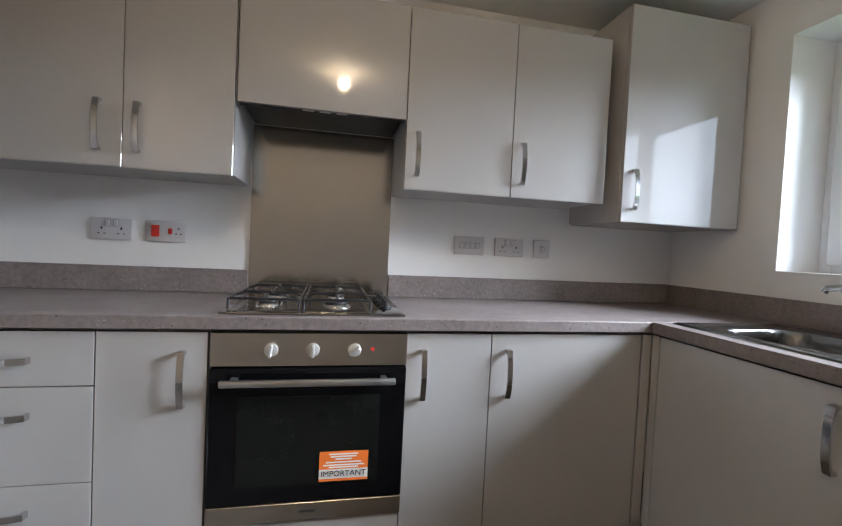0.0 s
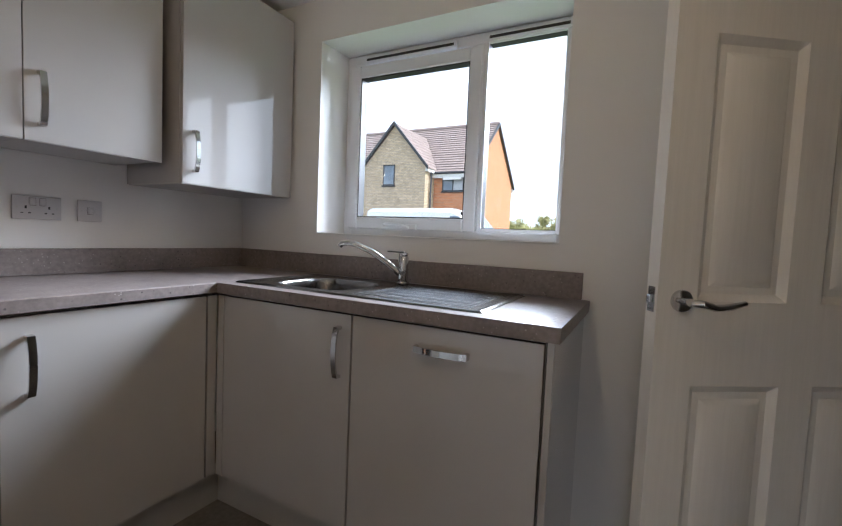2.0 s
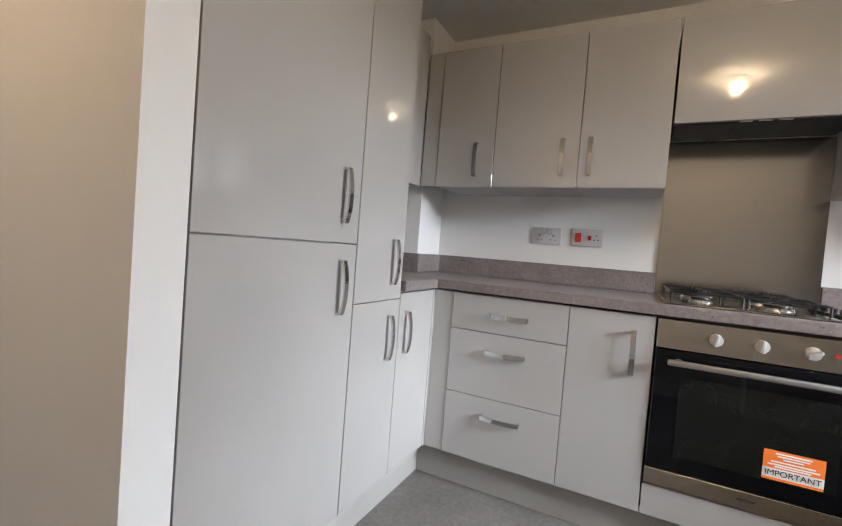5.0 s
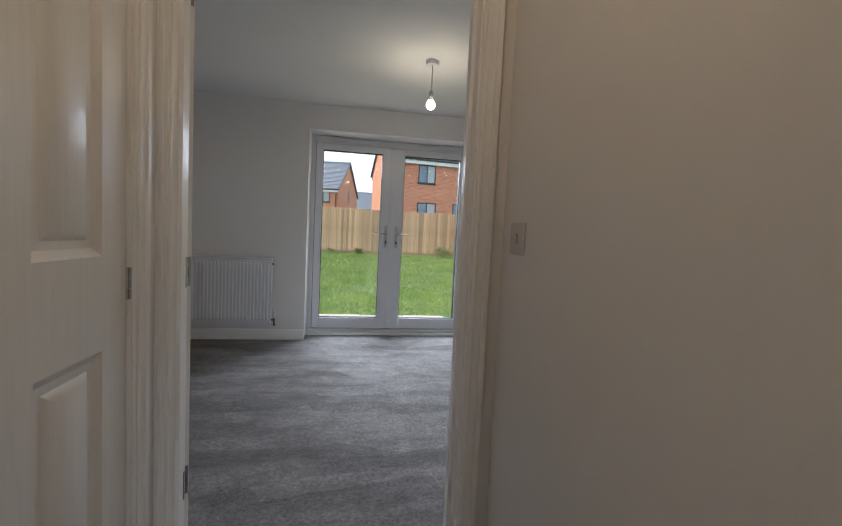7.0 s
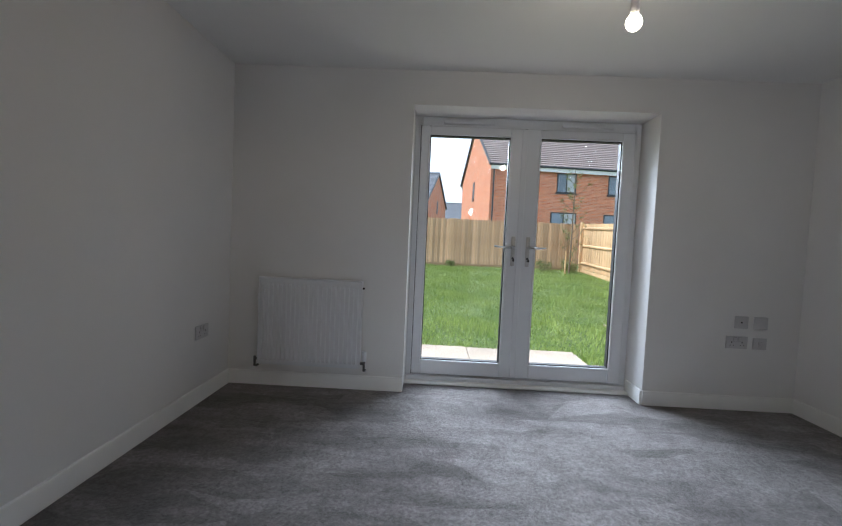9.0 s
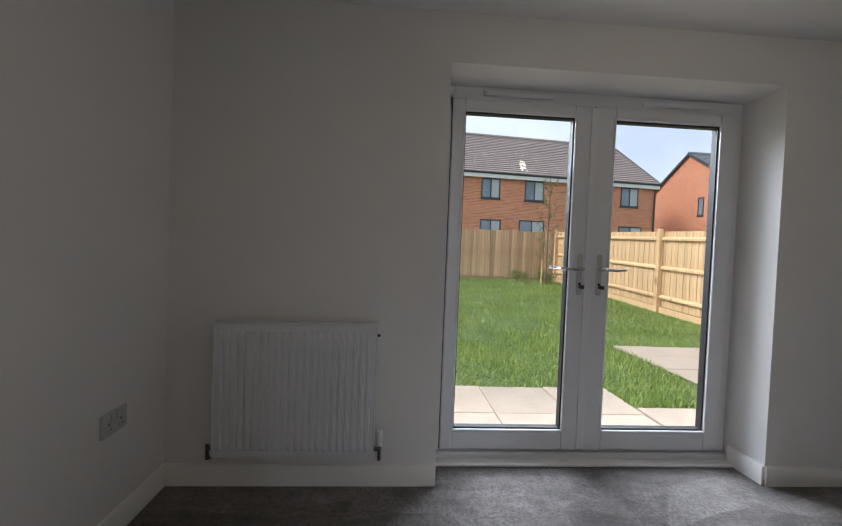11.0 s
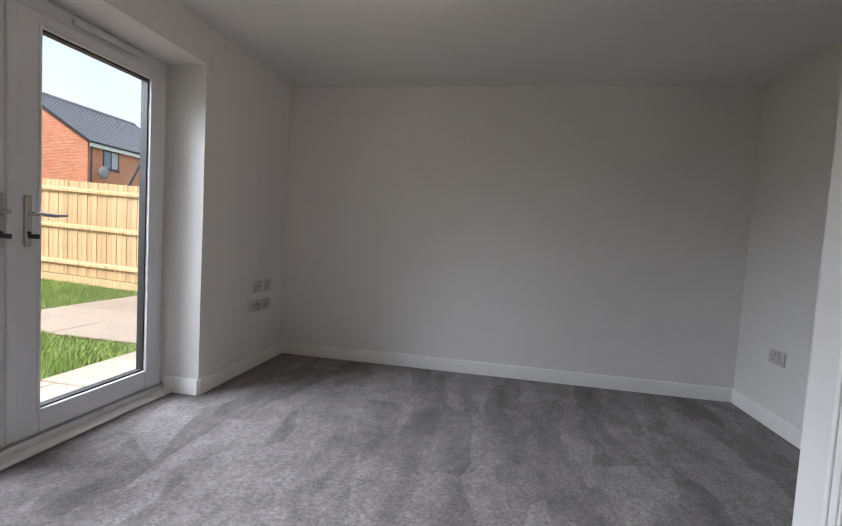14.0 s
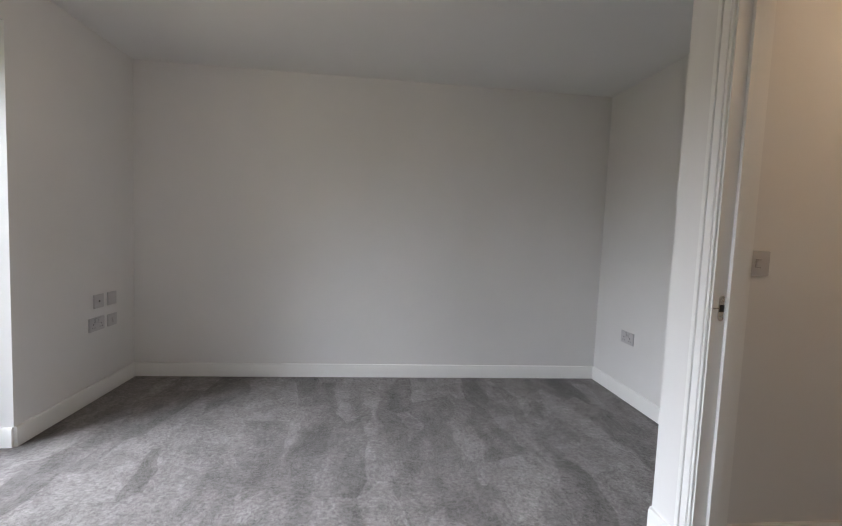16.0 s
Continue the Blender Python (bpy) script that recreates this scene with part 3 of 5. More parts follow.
        part("hinge_recess", fr, DARK, hinge)
    return d


# lobby door standing open into the kitchen
panel_door("door_1", pose(-0.0705, -2.6665, 0.008, 0, 0, 124), 0.762, 1.981, "white six-panel moulded door standing open, chrome lever", True, 1)
# living room door, folded well back into the room
panel_door("door_2", pose(DX0 - 0.034, DS + 0.001, 0.010, 0, 0, 232), 0.826, 1.981, "white six-panel moulded door folded back into the room", True, -1)
# hall cupboard door, closed
panel_door("door_3", pose(CX0 + 0.031, SOUTH - 0.046, 0.008, 0, 0, 0), CX1 - CX0 - 0.062, 1.981, "white six-panel moulded hall cupboard door, closed", True, -1)

for z in (0.26, 0.925, 1.76):
    hl = solid("hinge_leaf", B(DX0 + 0.004, DX0 + 0.034, DS - 0.0005, DS + 0.002, z - 0.045, z + 0.045, 0.0005), ZINC, "bright metal hinge leaf screwed to the door lining", "hinge", "hinge leaves of the living room door")
    for zz, dx in ((-0.034, 0.026), (0.0, 0.020), (0.034, 0.026)):
        sc = part("screw", cyl(bmesh.new(), (DX0 + dx, DS + 0.0022, z + zz), 0.0050, 0.0016, "y", seg=16, bevel=0.0004), CHROME, hl)
        bm = B(DX0 + dx - 0.0028, DX0 + dx + 0.0028, DS + 0.0029, DS + 0.0033, z + zz - 0.0006, z + zz + 0.0006)
        box(bm, DX0 + dx - 0.0006, DX0 + dx + 0.0006, DS + 0.0029, DS + 0.0034, z + zz - 0.0028, z + zz + 0.0028)
        part("cross_slot", bm, DARK, sc)
bm = bmesh.new()
SX = -4.335
prism(bm, [(SX + 0.0115 * math.cos(a), 0.926 + (0.030 if a < math.pi else -0.030) + 0.0115 * math.sin(a)) for a in [k * math.pi / 8 for k in range(8)] + [math.pi + k * math.pi / 8 for k in range(8)]], "y", DN - 0.0022, DN)
st = solid("strike_plate", bm, CHROME, "chrome strike plate let into the door lining", "strike plate")
part("latch_hole", B(SX - 0.008, SX + 0.008, DN - 0.0028, DN - 0.0020, 0.914, 0.938), DARK, st)
part("lip", tube(bmesh.new(), [(SX - 0.008, DN - 0.0012, 0.926), (SX - 0.022, DN - 0.0012, 0.926), (SX - 0.033, DN + 0.004, 0.926)], [0.0022, 0.0022, 0.0018], 8), CHROME, st)
for z in (0.898, 0.954):
    sc = part("screw", cyl(bmesh.new(), (SX, DN - 0.0024, z), 0.0042, 0.0014, "y", seg=14), SATIN, st)
    part("cross_slot", B(SX - 0.0024, SX + 0.0024, DN - 0.0034, DN - 0.0030, z - 0.0006, z + 0.0006), DARK, sc)

# ---- windows and garden doors ----


def frame_ring(bm, a, b, u0, u1, z0, z1, w, bevel=0.004):
    """A rectangular frame of bars w wide between planes x=a and x=b."""
    box(bm, a, b, u0, u0 + w, z0, z1, bevel)
    box(bm, a, b, u1 - w, u1, z0, z1, bevel)
    box(bm, a, b, u0 + w, u1 - w, z0, z0 + w, bevel)
    box(bm, a, b, u0 + w, u1 - w, z1 - w, z1, bevel)
    return bm


def pane(parent, x, y0, y1, z0, z1):
    ob = part("pane", B(x - 0.003, x + 0.003, y0, y1, z0, z1), PANE, parent, "clear glass pane")
    ob.visible_shadow = False
    return ob


win = thing("window_1", pose(0.2, (WY0 + WY1) / 2, WZ0), "white plastic casement window with two panes and trickle vents", "window", "", "structure")


def shifted(bm, parent):
    bmesh.ops.translate(bm, verts=bm.verts, vec=-parent.matrix_world.translation)
    return bm


def wpart(name, bm, mat, parent, label=""):
    """A part whose mesh was drawn in world coordinates."""
    root = parent
    while root.parent:
        root = root.parent
    return part(name, shifted(bm, root), mat, parent, label)


def wpane(parent, x, y0, y1, z0, z1):
    ob = wpart("pane", B(x - 0.003, x + 0.003, y0, y1, z0, z1), PANE, parent, "clear glass pane")
    ob.visible_shadow = False


MY = -1.305
bm = frame_ring(bmesh.new(), 0.215, 0.285, WY0, WY1, WZ0, WZ1, 0.050)
box(bm, 0.215, 0.285, MY - 0.032, MY + 0.032, WZ0 + 0.05, WZ1 - 0.05, 0.004)
wpart("window_frame", bm, UPVC, win, "white plastic outer frame with mullion")
bm = frame_ring(bmesh.new(), 0.198, 0.262, MY - 0.014, WY1 - 0.034, WZ0 + 0.034, WZ1 - 0.060, 0.062, 0.006)
sash = wpart("sash", bm, UPVC, win, "opening casement sash")
wpart("gasket", frame_ring(bmesh.new(), 0.205, 0.255, MY + 0.047, WY1 - 0.095, WZ0 + 0.095, WZ1 - 0.121, 0.006, 0), SEAL, sash)
wpane(win, 0.235, MY + 0.051, WY1 - 0.099, WZ0 + 0.099, WZ1 - 0.125)
wpart("gasket", frame_ring(bmesh.new(), 0.218, 0.262, WY0 + 0.050, MY - 0.032, WZ0 + 0.050, WZ1 - 0.050, 0.006, 0), SEAL, win)
wpart("glazing_bead", frame_ring(bmesh.new(), 0.207, 0.222, WY0 + 0.038, MY - 0.022, WZ0 + 0.038, WZ1 - 0.040, 0.016, 0.003), UPVC, win)
wpane(win, 0.240, WY0 + 0.054, MY - 0.036, WZ0 + 0.054, WZ1 - 0.054)
for y0, y1 in ((MY + 0.12, WY1 - 0.12), (WY0 + 0.03, MY - 0.03)):
    bm = B(0.196, 0.216, y0, y1, WZ1 - 0.050, WZ1 - 0.018, 0.003)
    v = wpart("trickle_vent", bm, UPVC, win, "white slotted trickle vent")
    wpart("slot", B(0.1945, 0.1965, y0 + 0.012, y1 - 0.012, WZ1 - 0.041, WZ1 - 0.029), DARK, v)
bm = tube(bmesh.new(), [(0.19, -0.83, 1.172), (0.172, -0.86, 1.174), (0.165, -0.92, 1.172), (0.168, -0.985, 1.160)], [0.008, 0.010, 0.009, 0.007], 10)
box(bm, 0.178, 0.199, -1.02, -0.96, 1.150, 1.176, 0.004)
wpart("handle", bm, UPVC, sash, "white espagnolette handle")
structure("window_sill", B(-0.012, 0.213, WY0 + 0.001, WY1 - 0.001, WZ0 - 0.001, WZ0 + 0.004, 0.0015), GLOSS_WHITE, "white painted sill board", "sill")

fd = thing("door_4", pose(-7.480, (FY0 + FY1) / 2, 0.0), "white plastic glazed double doors to the garden, closed", "patio doors", "", "structure")
FX0, FX1 = -7.540, -7.470
bm = frame_ring(bmesh.new(), FX0, FX1, FY0, FY1, 0.012, FZ1, 0.055)
box(bm, FX0, FX1, FY0 + 0.03, FY1 - 0.03, FZ1 - 0.11, FZ1 - 0.05, 0.004)
wpart("door_frame", bm, UPVC, fd, "white plastic outer frame")
bm = B(-7.470, -7.435, FY0 + 0.002, FY1 - 0.002, 0.008, 0.05, 0.006)
wpart("threshold", bm, UPVC, fd, "white threshold bar")
FM = (FY0 + FY1) / 2 - 0.012
leaves = ((FY0 + 0.048, FM - 0.004), (FM + 0.004, FY1 - 0.048))
GL = ((-2.62, -2.015), (-1.79, -1.185))
for (y0, y1), (g0, g1) in zip(leaves, GL):
    bm = bmesh.new()
    z0, z1, gz0, gz1 = 0.062, 1.952, 0.172, 1.888
    box(bm, -7.515, -7.450, y0, g0, z0, z1, 0.005)
    box(bm, -7.515, -7.450, g1, y1, z0, z1, 0.005)
    box(bm, -7.515, -7.450, g0, g1, z0, gz0, 0.005)
    box(bm, -7.515, -7.450, g0, g1, gz1, z1, 0.005)
    leaf = wpart("door_leaf", bm, UPVC, fd, "white glazed door leaf")
    # thin dark ring drawn for the shade in the gap around the leaf
    wpart("edge_gap_line", frame_ring(bmesh.new(), -7.472, -7.4685, y0 - 0.004, y1 + 0.004, z0 - 0.005, z1 + 0.004, 0.007, 0), SEAL, leaf)
    wpart("glazing_bead", frame_ring(bmesh.new(), -7.458, -7.444, g0 - 0.012, g1 + 0.012, gz0 - 0.012, gz1 + 0.012, 0.014, 0.003), UPVC, leaf)
    wpart("gasket", frame_ring(bmesh.new(), -7.508, -7.465, g0 - 0.001, g1 + 0.001, gz0 - 0.001, gz1 + 0.001, 0.009, 0), SEAL, leaf)
    ob = wpart("pane", B(-7.493, -7.487, g0 + 0.006, g1 - 0.006, gz0 + 0.006, gz1 - 0.006), PANE, leaf, "clear glass pane")
    ob.visible_shadow = False
    s = -1 if y0 < FM - 0.2 else 1
    hy = FM + s * 0.055
    bm = B(-7.450, -7.438, hy - 0.015, hy + 0.015, 0.925, 1.150, 0.006, 2)
    bp = wpart("handle_backplate", bm, SATIN, leaf, "satin steel backplate")
    bm = tube(bmesh.new(), [(-7.440, hy, 1.070), (-7.395, hy, 1.070), (-7.388, hy + s * 0.015, 1.070), (-7.386, hy + s * 0.07, 1.066), (-7.388, hy + s * 0.125, 1.070)], [0.009, 0.009, 0.009, 0.008, 0.006], 10)
    wpart("lever_handle", bm, CHROME, bp, "chrome lever handle")
    bm = cyl(bmesh.new(), (-7.438, hy, 0.985), 0.008, 0.008, "x", seg=14)
    box(bm, -7.439, -7.3835, hy - 0.0035, hy + 0.0035, 0.962, 0.982)
    wpart("key_cylinder", bm, DARK, bp)
    # lever on the outer face
    bm = tube(bmesh.new(), [(-7.516, hy, 1.070), (-7.565, hy, 1.070), (-7.572, hy + s * 0.07, 1.066), (-7.570, hy + s * 0.125, 1.07)], 0.008, 8)
    wpart("lever_handle", bm, CHROME, bp, "chrome lever handle")
bm = B(-7.450, -7.440, FM - 0.030, FM + 0.012, 0.07, 1.945, 0.004)
wpart("astragal", bm, UPVC, fd, "white meeting strip between the leaves")
for yc in (-2.33, -1.45):
    v = wpart("trickle_vent", B(-7.470, -7.448, yc - 0.19, yc + 0.19, FZ1 - 0.050, FZ1 - 0.022, 0.004), UPVC, fd, "white trickle vent")
structure("trim_threshold", B(-7.438, PATIO - 0.17, FY0, FY1, 0.0, 0.022, 0.008), GLOSS_WHITE, "white sill strip under the garden doors", "sill")

# ---- kitchen cabinets ----


def bow_handle(bm, length, vertical, x, y, z):
    """A flat bow handle centred at x, z and standing out from y towards -y."""
    half = length / 2
    prof = [(-half, 0.0), (-half + 0.002, -0.020), (-half + 0.022, -0.026), (-half * 0.4, -0.0305), (0, -0.032), (half * 0.4, -0.0305), (half - 0.022, -0.026), (half - 0.002, -0.020), (half, 0.0)]
    inner = [(-half + 0.010, 0.0), (-half + 0.011, -0.014), (-half + 0.026, -0.020), (-half * 0.4, -0.0245), (0, -0.026), (half * 0.4, -0.0245), (half - 0.026, -0.020), (half - 0.011, -0.014), (half - 0.010, 0.0)]
    w = 0.009
    rings = []
    for (a, b), (c, d) in zip(prof, inner):
        ring = []
        for u, v, s in ((a, b, -w), (a, b, w), (c, d, w), (c, d, -w)):
            ring.append(bm.verts.new((x + s, y + v, z + u) if vertical else (x + u, y + v, z + s)))
        rings.append(ring)
    for p, q in zip(rings, rings[1:]):
        for k in range(4):
            bm.faces.new((p[k], p[(k + 1) % 4], q[(k + 1) % 4], q[k]))
    bm.faces.new(rings[0])
    bm.faces.new(rings[-1][::-1])
    return bm


def cabinet(name, m, w, depth, z0, z1, fronts, label, category="cabinet", group="", mat=None, left=0.0, right=0.0):
    """A fitted unit: local x along the wall, the front towards -y. fronts: x0, x1, z0, z1, part name, handle (v or h, x, z)."""
    c = thing(name, m, label, category, group)
    part("body", B(left + 0.001, w - right - 0.001, -depth + 0.022, -0.002, z0, z1), mat or CARCASS, c)
    for x0, x1, fz0, fz1, kind, hd in fronts:
        f = part(kind, B(x0 + 0.0015, x1 - 0.0015, -depth, -depth + 0.019, fz0 + 0.0015, fz1 - 0.0015, 0.0012), CAB, c, "glossy light grey " + kind.replace("_", " "))
        if hd:
            part("handle", bow_handle(bmesh.new(), 0.168, hd[0] == "v", hd[1], -depth, hd[2]), CHROME, f, "chrome bow handle")
    return c


BD = 0.585   # base unit depth to the front of the doors
BZ0, BZ1 = 0.15, 0.862


def north(x_left, z=0.0):
    return pose(x_left, 0.0, z)


def east(y_left):
    return pose(0.0, y_left, 0.0, 0, 0, -90)


def west(y_left):
    return pose(-3.56, y_left, 0.0, 0, 0, 90)


G = "fitted base units"
cabinet("base_cabinet", north(-1.214), 0.614, BD, BZ0, BZ1, [(0.0, 0.584, BZ0, BZ1, "door", ("v", 0.060, 0.726)), (0.588, 0.629, BZ0, BZ1, "corner_post", None)], "glossy light grey corner base cupboard, chrome bow handle", "cabinet", G)
cabinet("base_cabinet", north(-1.508), 0.294, BD, BZ0, BZ1, [(0.0, 0.294, BZ0, BZ1, "door", ("v", 0.058, 0.726))], "glossy light grey narrow base cupboard beside the oven", "cabinet", G)
cabinet("base_cabinet", north(-2.397), 0.295, BD, BZ0, BZ1, [(0.0, 0.295, BZ0, BZ1, "door", ("v", 0.228, 0.722))], "glossy light grey narrow base cupboard beside the drawers", "cabinet", G)
cabinet("drawer_unit", north(-2.885), 0.488, BD, BZ0, BZ1, [
    (0.0, 0.488, 0.705, BZ1, "drawer_front", ("h", 0.250, 0.780)), (0.0, 0.488, 0.428, 0.705, "drawer_front", ("h", 0.250, 0.625)), (0.0, 0.488, BZ0, 0.428, "drawer_front", ("h", 0.250, 0.350))],
    "glossy light grey unit of three drawers, chrome handles", "drawer unit", G)
solid("corner_filler", B(-2.972, -2.886, -0.580, -0.561, BZ0, BZ1, 0.001), CAB, "glossy light grey filler strip beside the drawers", "filler panel")
cabinet("base_cabinet", east(-0.592), 0.632, BD, BZ0, BZ1, [(0.030, 0.630, BZ0, BZ1, "door", ("v", 0.585, 0.737))], "glossy light grey sink base cupboard under the worktop", "cabinet", G)
cabinet("integrated_appliance", east(-1.226), 0.594, BD, BZ0, BZ1, [(0.0, 0.594, BZ0, BZ1, "door", ("h", 0.312, 0.796))], "integrated appliance behind a glossy grey door, chrome handle", "dishwasher", G)
solid("end_panel", B(-0.575, -0.003, -1.842, -1.824, 0.0, 0.868, 0.001), CAB, "light grey end panel of the sink run", "end panel")
# west run
cabinet("base_cabinet", west(-0.896), 0.296, BD, BZ0, BZ1, [(0.0, 0.296, BZ0, BZ1, "door", ("v", 0.050, 0.706))], "glossy light grey corner cupboard beside the larder", "cabinet", G)
cabinet("larder_cabinet", west(-1.201), 0.304, BD, BZ0, 2.13, [(0.0, 0.304, BZ0, 0.842, "door", ("v", 0.222, 0.704)), (0.0, 0.304, 0.842, 2.13, "door", ("v", 0.222, 0.982))], "tall glossy light grey larder cupboard, two doors", "tall cabinet", "", CAB)
cabinet("fridge_cabinet", west(-1.771), 0.568, BD, BZ0, 2.13, [(0.0, 0.568, BZ0, 1.035, "door", ("v", 0.487, 0.903)), (0.0, 0.568, 1.035, 2.13, "door", ("v", 0.481, 1.178))], "tall glossy light grey fridge-freezer housing, two doors", "tall cabinet", "", CAB)
solid("corner_filler", B(-0.585, -0.566, -0.6205, -0.5862, BZ0, BZ1, 0.001), CAB, "glossy light grey filler strip in the base unit corner", "filler panel")
solid("corner_filler", B(-2.994, -2.9735, -0.5985, -0.5605, BZ0, BZ1, 0.001), CAB, "glossy light grey filler strip in the base unit corner", "filler panel")
# plinths
structure("plinth_north", B(-3.30, -0.53, -0.535, -0.518, 0.001, 0.149), PLINTH, "grey plinth under the hob run", "plinth")
structure("plinth_east", B(-0.535, -0.518, -1.822, -0.536, 0.001, 0.149), PLINTH, "grey plinth under the sink run", "plinth")
structure("plinth_west", B(-3.045, -3.025, -1.77, -0.536, 0.001, 0.149), PLINTH, "grey plinth under the tall units", "plinth")

# wall units
UZ0, UZ1, UD = 1.362, 2.040, 0.335
G = "fitted wall units"
RG = 1.492
cabinet("wall_cabinet", north(-1.500), 0.430, UD, UZ0 + 0.002, UZ1, [(0.0, 0.430, UZ0 - 0.004, UZ1, "door", ("v", 0.045, RG))], "glossy light grey wall cupboard beside the hood", "wall cabinet", G, None)
cabinet("wall_cabinet", north(-1.070), 0.420, UD, UZ0 + 0.002, UZ1, [(0.0, 0.420, UZ0 - 0.004, UZ1, "door", ("v", 0.042, RG))], "glossy light grey wall cupboard beside the boiler cupboard", "wall cabinet", G)
cabinet("wall_cabinet", north(-2.450), 0.345, UD, UZ0 + 0.002, UZ1, [(0.0, 0.345, UZ0 - 0.004, UZ1, "door", ("v", 0.047, RG))], "glossy light grey wall cupboard beside the hood", "wall cabinet", G)
cabinet("wall_cabinet", north(-2.838), 0.388, UD, UZ0 + 0.002, UZ1, [(0.0, 0.388, UZ0 - 0.004, UZ1, "door", ("v", 0.318, RG))], "glossy light grey wall cupboard over the worktop", "wall cabinet", G)
cabinet("wall_cabinet", north(-3.137), 0.299, UD, UZ0 + 0.002, UZ1, [(0.0, 0.299, UZ0 - 0.004, UZ1, "door", ("v", 0.210, RG))], "glossy light grey narrow wall cupboard near the corner", "wall cabinet", G)
cabinet("wall_cabinet", pose(-3.56, -0.896, 0, 0, 0, 90), 0.50, 0.335, UZ0 + 0.002, UZ1 + 0.09, [(0.0, 0.50, UZ0 - 0.004, UZ1 + 0.09, "door", None)], "glossy light grey wall cupboard between larder and corner", "wall cabinet", G)
solid("corner_filler", B(-3.222, -3.139, -0.330, -0.312, UZ0, UZ1, 0.001), CAB, "glossy light grey filler strip in the wall unit corner", "filler panel")
solid("corner_filler", B(-3.246, -3.227, -0.394, -0.334, UZ0, UZ1 + 0.09, 0.001), CAB, "glossy light grey filler strip in the wall unit corner", "filler panel")
bc = cabinet("boiler_cabinet", north(-0.605), 0.583, 0.388, 1.292, 2.168, [(0.0, 0.583, 1.286, 2.168, "door", ("v", 0.050, 1.420))], "glossy light grey boiler cupboard beside the window", "wall cabinet", "", CAB)
part("dark_edging", B(0.0, 0.583, -0.366, -0.020, 1.2865, 1.2915), PLINTH, bc)

# cooker hood behind a drop door
hood = thing("cooker_hood", north(-2.100), "integrated cooker hood behind a glossy grey door", "cooker hood")
part("door", B(0.0025, 0.5975, -UD, -UD + 0.019, 1.618, UZ1 - 0.002, 0.0012), CAB, hood, "glossy light grey hood door")
bm = B(0.004, 0.596, -0.312, -0.004, 1.655, UZ1 - 0.002)
part("body", bm, CARCASS, hood)
bm = B(0.008, 0.592, -0.308, -0.010, 1.628, 1.655, 0.004)
part("hood_body", bm, DARK, hood, "black hood underside")
for k in range(3):
    part("grease_filter", B(0.03 + k * 0.185, 0.20 + k * 0.185, -0.285, -0.05, 1.624, 1.629, 0.002), DARK, hood, "dark mesh grease filter")
part("visor", B(0.006, 0.594, -0.316, -0.306, 1.612, 1.640, 0.002), DARK, hood, "slim black visor with switches")
for k in range(3):
    part("switch", B(0.22 + k * 0.06, 0.26 + k * 0.06, -0.3175, -0.3155, 1.614, 1.624), SATIN, hood)
solid("splashback", B(-2.098, -1.502, -0.008, -0.001, 0.912, 1.625, 0.0005), STEEL_SPLASH, "brushed stainless steel splashback behind the hob", "splashback")

# worktops
WT0, WT1 = 0.870, 0.910
TOP = "grey-brown speckled stone-effect laminate worktop"
solid("worktop", B(-3.558, -0.001, -0.600, -0.001, WT0, WT1, 0.003), WORKTOP, TOP + " with the hob", "worktop")
bm = bmesh.new()
for x0, x1, y0, y1 in ((-0.600, -0.490, -1.858, -0.6005), (-0.135, -0.001, -1.858, -0.6005), (-0.490, -0.135, -0.715, -0.6005), (-0.490, -0.135, -1.858, -1.105)):
    box(bm, x0, x1, y0, y1, WT0, WT1)
bmesh.ops.remove_doubles(bm, verts=bm.verts, dist=0.0005)
solid("worktop", bm, WORKTOP, TOP + " cut out for the sink", "worktop")
solid("worktop", B(-3.558, -2.957, -0.893, -0.6005, WT0, WT1, 0.002), WORKTOP, TOP + " beside the larder", "worktop")
bm = B(-1.499, -0.021, -0.019, -0.001, WT1 + 0.001, 1.010, 0.0015)
solid("upstand", bm, WORKTOP, "grey-brown stone-effect upstand along the wall", "upstand")
solid("upstand", B(-3.240, -2.101, -0.019, -0.001, WT1 + 0.001, 1.010, 0.0015), WORKTOP, "grey-brown stone-effect upstand along the wall", "upstand")
solid("upstand", B(-0.019, -0.001, -1.830, -0.001, WT1 + 0.001, 1.010, 0.0015), WORKTOP, "grey-brown stone-effect upstand under the window", "upstand")
bm = B(-3.240, -3.222, -0.294, -0.020, WT1 + 0.001, 1.010, 0.0015)
box(bm, -3.558, -3.2401, -0.294, -0.276, WT1 + 0.001, 1.010, 0.0015)
solid("upstand", bm, WORKTOP, "grey-brown stone-effect upstand around the pipe boxing", "upstand")

# oven
ov = thing("oven", north(-2.100), "built-in electric oven, black glass door and steel panel", "oven")
OW = 0.595
part("body", B(0.005, OW, -0.555, -0.02, 0.265, 0.862), DARK, ov)
part("control_panel", B(0.004, OW, -0.590, -0.556, 0.757, 0.860, 0.002), STEEL_H, ov, "brushed steel control panel")
# dark strip put in as the shade under the worktop edge
part("gap_shadow", B(0.002, OW, -0.580, -0.556, 0.8602, 0.8690), DARK, ov)
